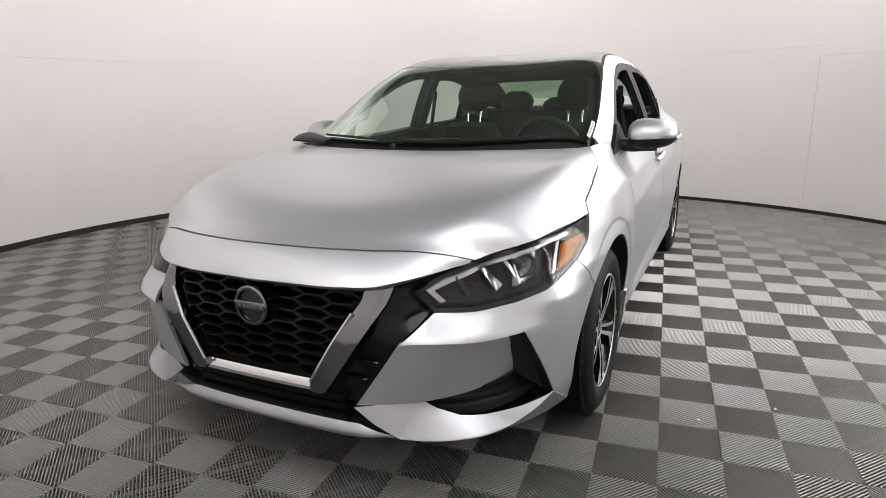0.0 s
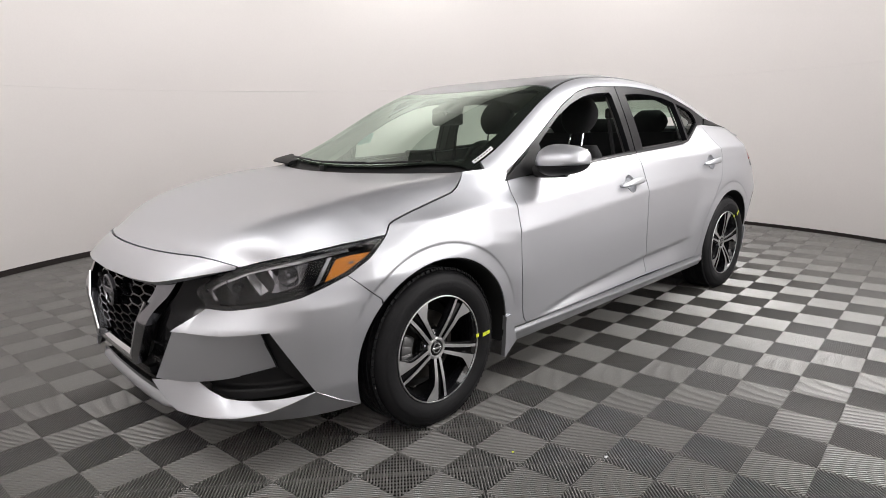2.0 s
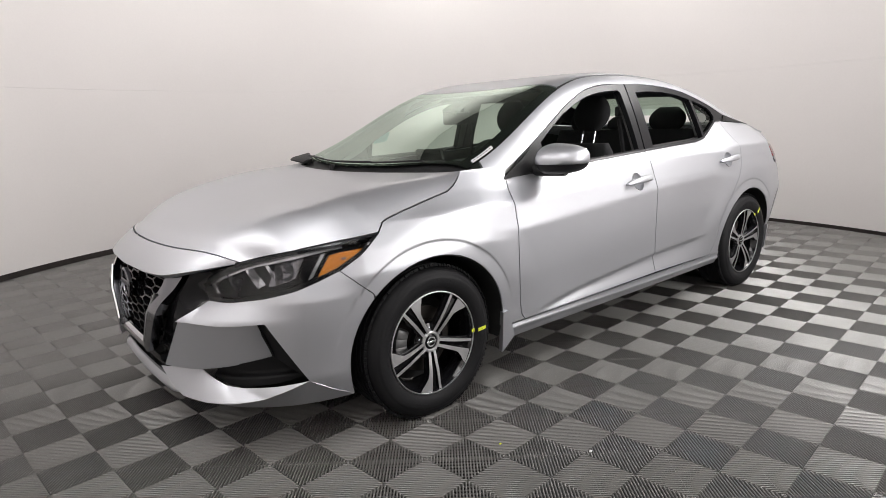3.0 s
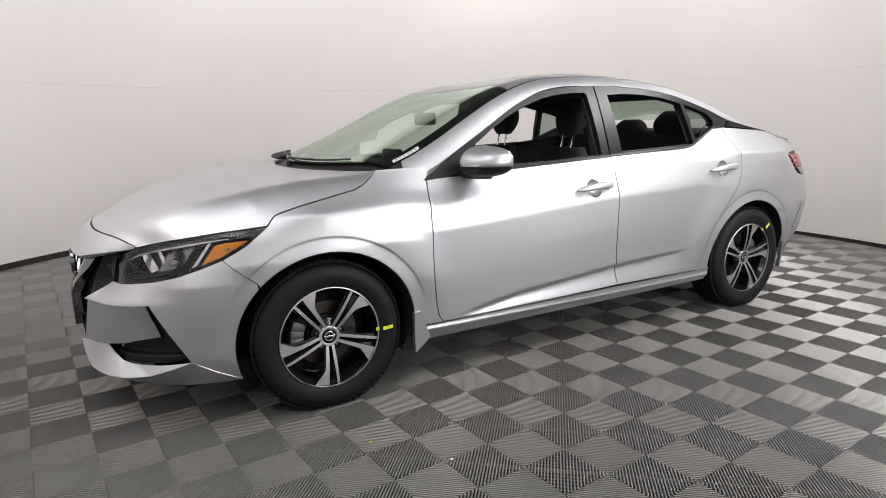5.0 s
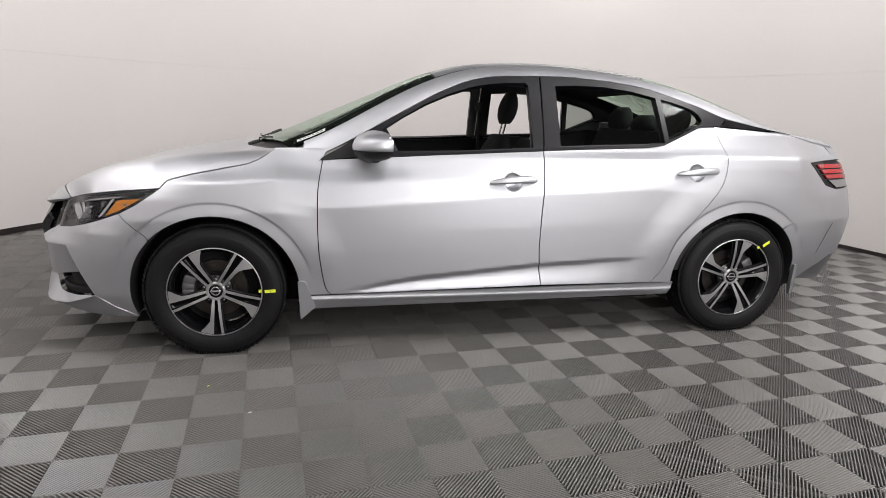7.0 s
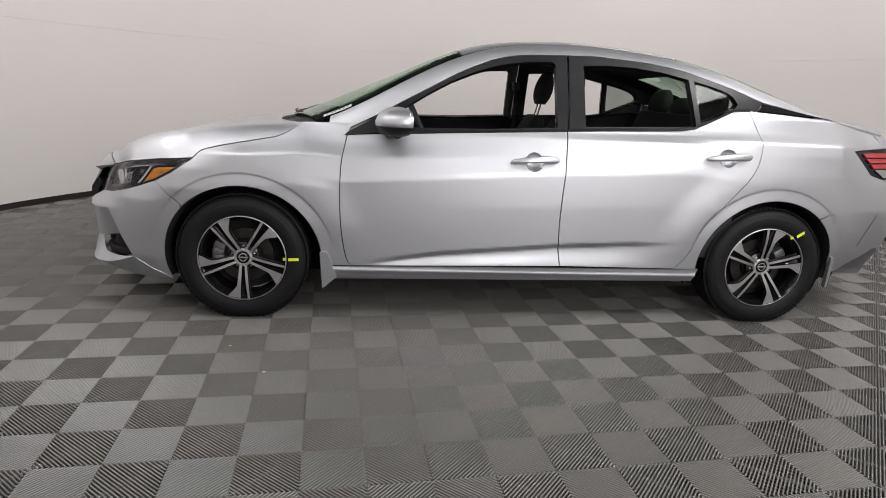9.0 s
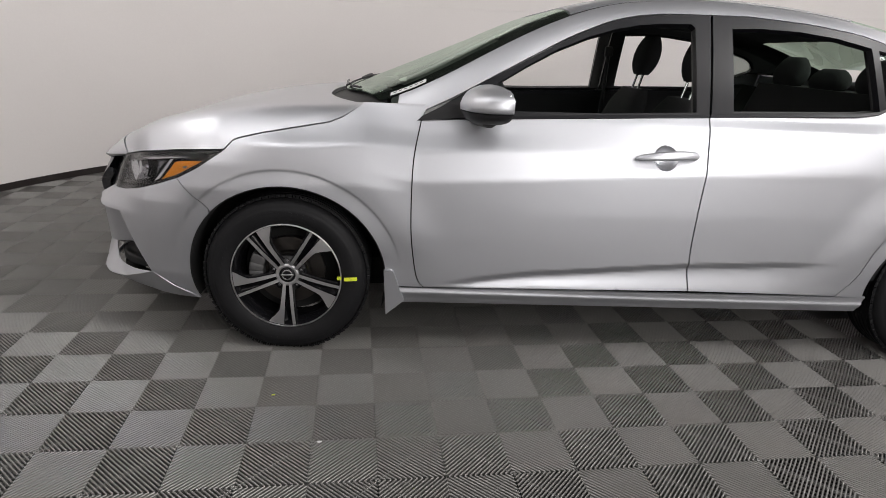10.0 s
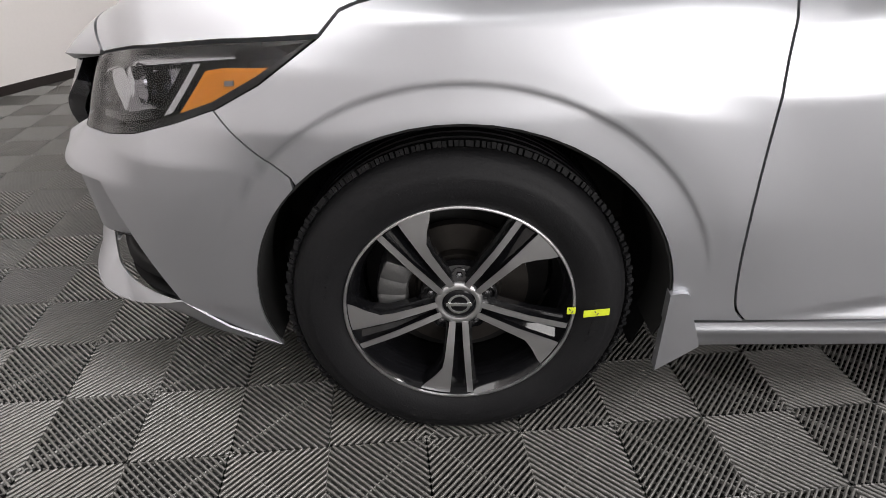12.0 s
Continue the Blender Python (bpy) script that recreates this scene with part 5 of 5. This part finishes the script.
    def blade(bm, line, drop):
        """line: (radius, from, to) with offsets across the spoke."""
        rows = []
        for r, a, b, *sink in line:
            y = face_y(r) - sum(sink)
            rows.append([bm.verts.new(p) for p in ((a, y - drop, r), (a, y, r), (b, y, r), (b, y - drop, r))])
        for p, q in zip(rows[:-1], rows[1:]):
            for k in range(3):
                bm.faces.new((p[k], p[k + 1], q[k + 1], q[k]))
        bm.faces.new(rows[0][::-1])
        bm.faces.new(rows[-1])

    for k in range(5):
        turn = Matrix.Rotation(radians(180 - 72 * k - spin), 4, "Y") @ Matrix.Diagonal((-1, 1, 1, 1))
        bm = bmesh.new()
        blade(bm, [(0.040, 0.006, 0.018), (0.08, 0.008, 0.021), (0.13, 0.012, 0.0245), (0.17, 0.0155, 0.0275), (0.2095, 0.019, 0.031)], 0.0012)
        bmesh.ops.transform(bm, matrix=turn, verts=bm.verts)
        part("spoke", bm, ALLOY, rim, "machined narrow spoke blade", 0.3)
        bm = bmesh.new()
        blade(bm, [(0.040, -0.018, -0.006), (0.08, -0.0225, -0.008), (0.12, -0.027, -0.0105), (0.145, -0.032, -0.012), (0.165, -0.048, -0.0135), (0.182, -0.066, -0.0145), (0.194, -0.076, -0.0155), (0.2095, -0.0775, -0.017)], 0.0012)
        bmesh.ops.transform(bm, matrix=turn, verts=bm.verts)
        part("spoke", bm, ALLOY, rim, "machined broad spoke blade", 0.3)
        bm = bmesh.new()
        blade(bm, [(0.040, 0.006, 0.018, 0.0013), (0.08, 0.008, 0.021, 0.0013), (0.13, 0.012, 0.0245, 0.0013), (0.17, 0.0155, 0.0275, 0.0013), (0.2095, 0.019, 0.031, 0.0013)], 0.020)
        blade(bm, [(0.040, -0.018, -0.006, 0.0013), (0.08, -0.0225, -0.008, 0.0013), (0.12, -0.027, -0.0105, 0.0013), (0.145, -0.032, -0.012, 0.0013), (0.165, -0.048, -0.0135, 0.0013), (0.182, -0.066, -0.0145, 0.0013), (0.2095, -0.0775, -0.017, 0.0013)], 0.020)
        web = [(0.035, -0.024, 0.024), (0.08, -0.026, 0.026), (0.13, -0.032, 0.030), (0.16, -0.046, 0.034), (0.19, -0.078, 0.038), (0.211, -0.088, 0.042)]
        rows = []
        for r, a, b in web:
            y = face_y(r) - 0.010
            rows.append([bm.verts.new(p) for p in ((a, y - 0.022, r), (a, y - 0.006, r), (-0.009 if r < 0.15 else -0.015, y - 0.003, r), (0, y - 0.012, r), (0.012, y - 0.003, r), (b, y - 0.006, r), (b, y - 0.022, r))])
        for p, q in zip(rows[:-1], rows[1:]):
            for i in range(6):
                bm.faces.new((p[i], p[i + 1], q[i + 1], q[i]))
        bmesh.ops.transform(bm, matrix=turn, verts=bm.verts)
        part("spoke_web", bm, RIMBLACK, rim, "gloss black pocket of the spoke", 0.5)
        # wheel nut
        a = radians(90 - 72 * k + spin)
        bm = bmesh.new()
        c = (0.0555 * math.cos(a), -0.012, 0.0555 * math.sin(a))
        rings = lathe(bm, [(0.0085, -0.012), (0.0085, 0.006), (0.0065, 0.0105), (0.002, 0.012)], 6, "y", c)
        cap(bm, rings[-1])
        part("wheel_nut", bm, DARKCHROME, rim, "chrome wheel nut", 0.3)
        bm = bmesh.new()
        lathe(bm, [(0.0165, 0.003), (0.0145, 0.004), (0.0115, -0.002), (0.0105, -0.014)], 16, "y", (c[0], -0.006, c[2]))
        part("nut_seat", bm, RIMBLACK, rim)
    bm = bmesh.new()
    lathe(bm, [(0.076, -0.030), (0.074, -0.010), (0.060, -0.004), (0.040, 0.004), (0.034, 0.006), (0.0325, 0.003)], 40, "y")
    part("hub_face", bm, RIMBLACK, rim, "", 0.7)
    bm = bmesh.new()
    lathe(bm, [(0.0460, 0.002), (0.0455, 0.0075), (0.041, 0.0105), (0.036, 0.0105), (0.0325, 0.0095), (0.0315, 0.006)], 40, "y")
    part("hub_ring", bm, ALLOY, rim, "machined hub ring", 0.9)
    bm = bmesh.new()
    rings = lathe(bm, [(0.0315, 0.006), (0.029, 0.0085), (0.015, 0.0095), (0.001, 0.0095)], 32, "y")
    cap_ob = part("centre_cap", bm, GLOSS, rim, "gloss black centre cap with a plain chrome ring", 0.9)
    bm = bmesh.new()
    lathe(bm, [(0.0215, 0.0085), (0.0215, 0.0105), (0.019, 0.0112), (0.0165, 0.0105), (0.0165, 0.0085)], 32, "y")
    add_box(bm, 0, 0.0105, 0, 0.050, 0.003, 0.008, 0.001)
    part("cap_emblem", bm, CHROME, cap_ob, "", 0.6)
    # brake
    bm = bmesh.new()
    lathe(bm, [(0.138, -0.072), (0.138, -0.052), (0.085, -0.052), (0.080, -0.040), (0.03, -0.038)], 64, "y")
    part("brake_disc", bm, STEEL, hub, "steel brake disc", 0.5)
    bm = bmesh.new()
    for a in (158, 172, 186) if axle == 0 else (8, 20, 32):
        vs = add_box(bm, 0, -0.055, 0.128, 0.048, 0.075, 0.060, 0.012)
        bmesh.ops.transform(bm, matrix=Matrix.Rotation(radians(90 - a), 4, "Y"), verts=vs)
    part("brake_caliper", bm, CAST, hub, "bare cast brake caliper", 0.6)
    bm = bmesh.new()
    rings = lathe(bm, [(0.185, -0.10), (0.10, -0.10), (0.02, -0.10)], 40, "y")
    part("splash_shield", bm, DARK, hub)
    # inspection tape
    for r0, r1, w, y in ((0.198, 0.214, 0.0145, 0.0355), (0.226, 0.276, 0.0150, 0.0432)):
        a = 0.6 if axle == 0 else 52
        bm = bmesh.new()
        add_box(bm, 0, y, (r0 + r1) / 2, w, 0.0016, r1 - r0, 0.0004, Matrix.Rotation(0.14 if r0 > 0.22 else 0.0, 3, "X"), 1)
        if axle:
            bmesh.ops.rotate(bm, cent=(0, y, 0.224), matrix=Matrix.Rotation(0.42, 3, "Y"), verts=bm.verts)
        bmesh.ops.transform(bm, matrix=Matrix.Rotation(radians(90 - a), 4, "Y"), verts=bm.verts)
        if sgn < 0:
            part("tape", bm, YELLOW, tyre, "yellow inspection tape", 0)
            bm = bmesh.new()
            for o, wide, q in ((0.002, 0.006, 0.4), (-0.003, 0.005, -0.5)):
                add_box(bm, o, y + 0.0012, (r0 + r1) / 2 + o, wide, 0.0006, 0.0016, 0, Matrix.Rotation(q, 3, "Y"), 1)
            bmesh.ops.transform(bm, matrix=Matrix.Rotation(radians(90 - a), 4, "Y"), verts=bm.verts)
            part("pen_mark", bm, GREYINK, tyre)
        else:
            bm.free()
    hub.parent = car
    flip = Matrix.Diagonal((1, sgn, 1, 1))
    for o in hub.children_recursive:
        if sgn < 0:
            o.data.transform(flip)
            o.data.flip_normals()
    hub.matrix_world = Matrix.Translation((AXLES[axle] - 0.004 + (0.007 if axle else 0.0), sgn * 0.842, HUB_Z)) @ Matrix.Rotation(steer, 4, "Z")
    return hub


for axle in (0, 1):
    for sgn in (-1, 1):
        wheel(axle, sgn)

# ---- car: cabin ----


def padded(name, mat, parent, rows, label=""):
    """A cushion through closed rings of points."""
    bm = bmesh.new()
    vs = [[bm.verts.new(p) for p in r] for r in rows]
    n = len(vs[0])
    for a, b in zip(vs[:-1], vs[1:]):
        for k in range(n):
            bm.faces.new((a[k], a[(k + 1) % n], b[(k + 1) % n], b[k]))
    bm.faces.new(vs[0][::-1])
    bm.faces.new(vs[-1])
    return part(name, bm, mat, parent, label, 1.0)


def ring_xy(x, y, z, wx, wy, n=20, p=0.6, tilt=0.0):
    out = []
    for k in range(n):
        a = 2 * math.pi * k / n
        c, s = math.cos(a), math.sin(a)
        dx, dy = wx * math.copysign(abs(c) ** p, c), wy * math.copysign(abs(s) ** p, s)
        out.append((x + dx, y + dy, z + dx * tilt))
    return out


def headrest(parent, x, y, z, wide=0.125, high=0.20):
    rows = []
    for t in np.linspace(0, 1, 11):
        w = math.sin(math.pi * (0.08 + 0.84 * t)) ** 0.45
        rows.append(ring_xy(x + 0.035 * t * (high / 0.2), y, z + high * t, 0.052 * w * (1.1 - 0.25 * t), wide * w * (0.92 + 0.08 * math.sin(math.pi * t)), 20, 0.7))
    hr = padded("headrest", FABRIC, parent, rows, "dark cloth headrest")
    for d in (-0.045, 0.045):
        bm = bmesh.new()
        tube(bm, [(x - 0.03, y + d, z - 0.10), (x + 0.002, y + d, z + 0.03)], 0.0062, 10)
        part("post", bm, CHROME, hr, "chrome headrest post")


def front_seat(y, dx):
    seat = new("front_seat")
    seat.parent = car
    seat["label"] = "dark cloth front seat"
    rows = [ring_xy(1.28 + dx, y, z, 0.27 * w, 0.25 * w, 24, 0.5, -0.06) for z, w in ((0.38, 0.90), (0.42, 1.0), (0.50, 1.0), (0.535, 0.94), (0.545, 0.75))]
    padded("cushion", FABRIC, seat, rows)
    rows = []
    for t in np.linspace(0, 1, 13):
        w = 0.255 - 0.055 * t ** 2 - 0.05 * max(0, t - 0.85) / 0.15
        d = 0.085 - 0.035 * t - 0.015 * max(0, t - 0.9) / 0.1
        rows.append(ring_xy(1.50 + dx + 0.21 * t, y, 0.47 + 0.545 * t, d, w, 24, 0.55))
    padded("backrest", FABRIC, seat, rows)
    headrest(seat, HEAD_X + dx, y, 1.088, 0.125, 0.21)
    return seat


HEAD_X = 1.735
front_seat(-0.325, -0.015)
front_seat(0.37, -0.01)
bench = new("rear_seat")
bench.parent = car
bench["label"] = "dark cloth rear bench with three headrests"
rows = [ring_xy(2.10, 0, z, 0.27 * w, 0.64 * w, 32, 0.35, -0.05) for z, w in ((0.38, 0.95), (0.50, 1.0), (0.54, 0.95))]
padded("cushion", FABRIC, bench, rows)
rows = [ring_xy(2.36 + 0.20 * t, 0, 0.47 + 0.60 * t, 0.085 - 0.02 * t, 0.63 - 0.05 * t, 32, 0.3) for t in np.linspace(0, 1, 8)]
padded("backrest", FABRIC, bench, rows)
for y, h in ((-0.35, 0.17), (0.0, 0.12), (0.35, 0.17)):
    headrest(bench, 2.55, y, 1.05, 0.135, h)
box("parcel_shelf", 2.80, 0, 1.015, 0.44, 1.16, 0.03, VINYL, car, 0.008)
# dashboard
rows = []
for y in np.linspace(-0.70, 0.70, 17):
    hood_up = 0.030 * math.exp(-((y + 0.37) / 0.16) ** 2)
    rows.append([(0.36 + 0.10 * (y / 0.7) ** 2, y, 0.930), (0.50, y, 0.958 + hood_up * 0.4), (0.66, y, 0.965 + hood_up), (0.72, y, 0.945 + hood_up), (0.74, y, 0.86), (0.70, y, 0.72), (0.62, y, 0.50), (0.45, y, 0.45)])
loft("dashboard", rows, VINYL, car, "dark padded dashboard", smooth=0.9)
box("screen", 0.715, 0.0, 0.965, 0.03, 0.23, 0.14, GLOSS, car, 0.012, "black centre screen", Matrix.Rotation(-0.25, 3, "Y"))
box("centre_console", 1.0, 0, 0.52, 0.8, 0.20, 0.30, VINYL, car, 0.04)
bm = bmesh.new()
ring = [(0.185 * math.cos(2 * math.pi * k / 40), 0.185 * math.sin(2 * math.pi * k / 40), 0) for k in range(41)]
tube(bm, ring, 0.0155, 10)
for a in (0, math.pi, -math.pi / 2):
    tube(bm, [(0.04 * math.cos(a), 0.04 * math.sin(a), -0.02), (0.18 * math.cos(a), 0.18 * math.sin(a), 0)], 0.014, 8)
add_box(bm, 0, 0, -0.02, 0.13, 0.11, 0.05, 0.02)
bmesh.ops.transform(bm, matrix=Matrix.Translation((0.90, -0.37, 0.90)) @ Matrix.Rotation(radians(65), 4, "Y") @ Matrix.Rotation(radians(90), 4, "Z"), verts=bm.verts)
part("steering_wheel", bm, VINYL, car, "dark three-spoke steering wheel", 0.9)
# inner mirror
bm = bmesh.new()
add_box(bm, 0.915, 0.0, 1.195, 0.03, 0.235, 0.07, 0.014)
inner_mirror = part("inner_mirror", bm, PLASTIC, car, "black rear-view mirror")
bm = bmesh.new()
tube(bm, [(0.915, 0, 1.20), (0.895, 0, 1.24), (0.88, 0, 1.26)], 0.011, 8)
part("stalk", bm, PLASTIC, inner_mirror)
box("sensor_pod", 0.915, 0, 1.262, 0.13, 0.13, 0.025, PLASTIC, car, 0.01, "black sensor pod at the top of the windscreen", Matrix.Rotation(-0.42, 3, "Y"))
# belt at the far pillar, wheel house floor
for sgn in (-1, 1):
    box("belt_guide", 1.60, sgn * 0.615, 1.20, 0.05, 0.03, 0.06, VINYL, car, 0.012, "belt guide on the door pillar")
    bm = bmesh.new()
    tube(bm, [(1.60, sgn * 0.61, 1.19), (1.61, sgn * 0.66, 0.9), (1.62, sgn * 0.70, 0.5)], 0.012, 6)
    part("seat_belt", bm, FABRIC, car)
box("firewall", 0.42, 0, 0.65, 0.04, 1.36, 0.50, DARK, car, 0.01)
panel("window_sticker", [(0.80, 1.05), (0.815, 1.105), (0.92, 1.125), (0.905, 1.065)], flank(1, 0.03), BLUE, car, 0.04, rim=0.0, label="teal paper hung inside the passenger window")

# raised end of the cowl beside the far pillar
rows = []
for y, x0, x1, z0, z1 in ((0.50, 0.175, 0.235, 0.984, 0.998), (0.58, 0.170, 0.270, 0.992, 1.012), (0.65, 0.175, 0.300, 0.996, 1.022), (0.70, 0.195, 0.318, 0.996, 1.024), (0.73, 0.25, 0.315, 0.998, 1.018)):
    rows.append([(x0, y, z0 - 0.008), (x0, y, z0), (x0 + 0.02, y, z0 + 0.010), (x1 - 0.03, y, z1 - 0.004), (x1, y, z1), (x1 - 0.01, y, z1 - 0.024)])
padded("cowl_wing", PLASTIC, car, rows, "black raised end of the cowl")

# specks left on the floor
for k, (x, y, mat, name, label) in enumerate(((0.017, -1.223, YELLOW, "leaf_scrap", "small dry yellow leaf scrap on the ribbed floor"),
                                              (0.218, -1.482, WHITE, "paper_scrap", "small torn white paper scrap on the ribbed floor"))):
    rng = random.Random(40 + k)
    bm = bmesh.new()
    ring = [bm.verts.new((0.009 * rng.uniform(0.6, 1.1) * math.cos(a), 0.006 * rng.uniform(0.6, 1.1) * math.sin(a), 0.0012 + 0.003 * rng.random())) for a in np.linspace(0, 2 * math.pi, 9)[:-1]]
    bm.faces.new(ring)
    bmesh.ops.solidify(bm, geom=bm.faces[:], thickness=0.0008)
    scrap = part(name, bm, mat, None, "", 0)
    scrap.location = (x, y, 0.0)
    tagged(scrap, label, "litter")
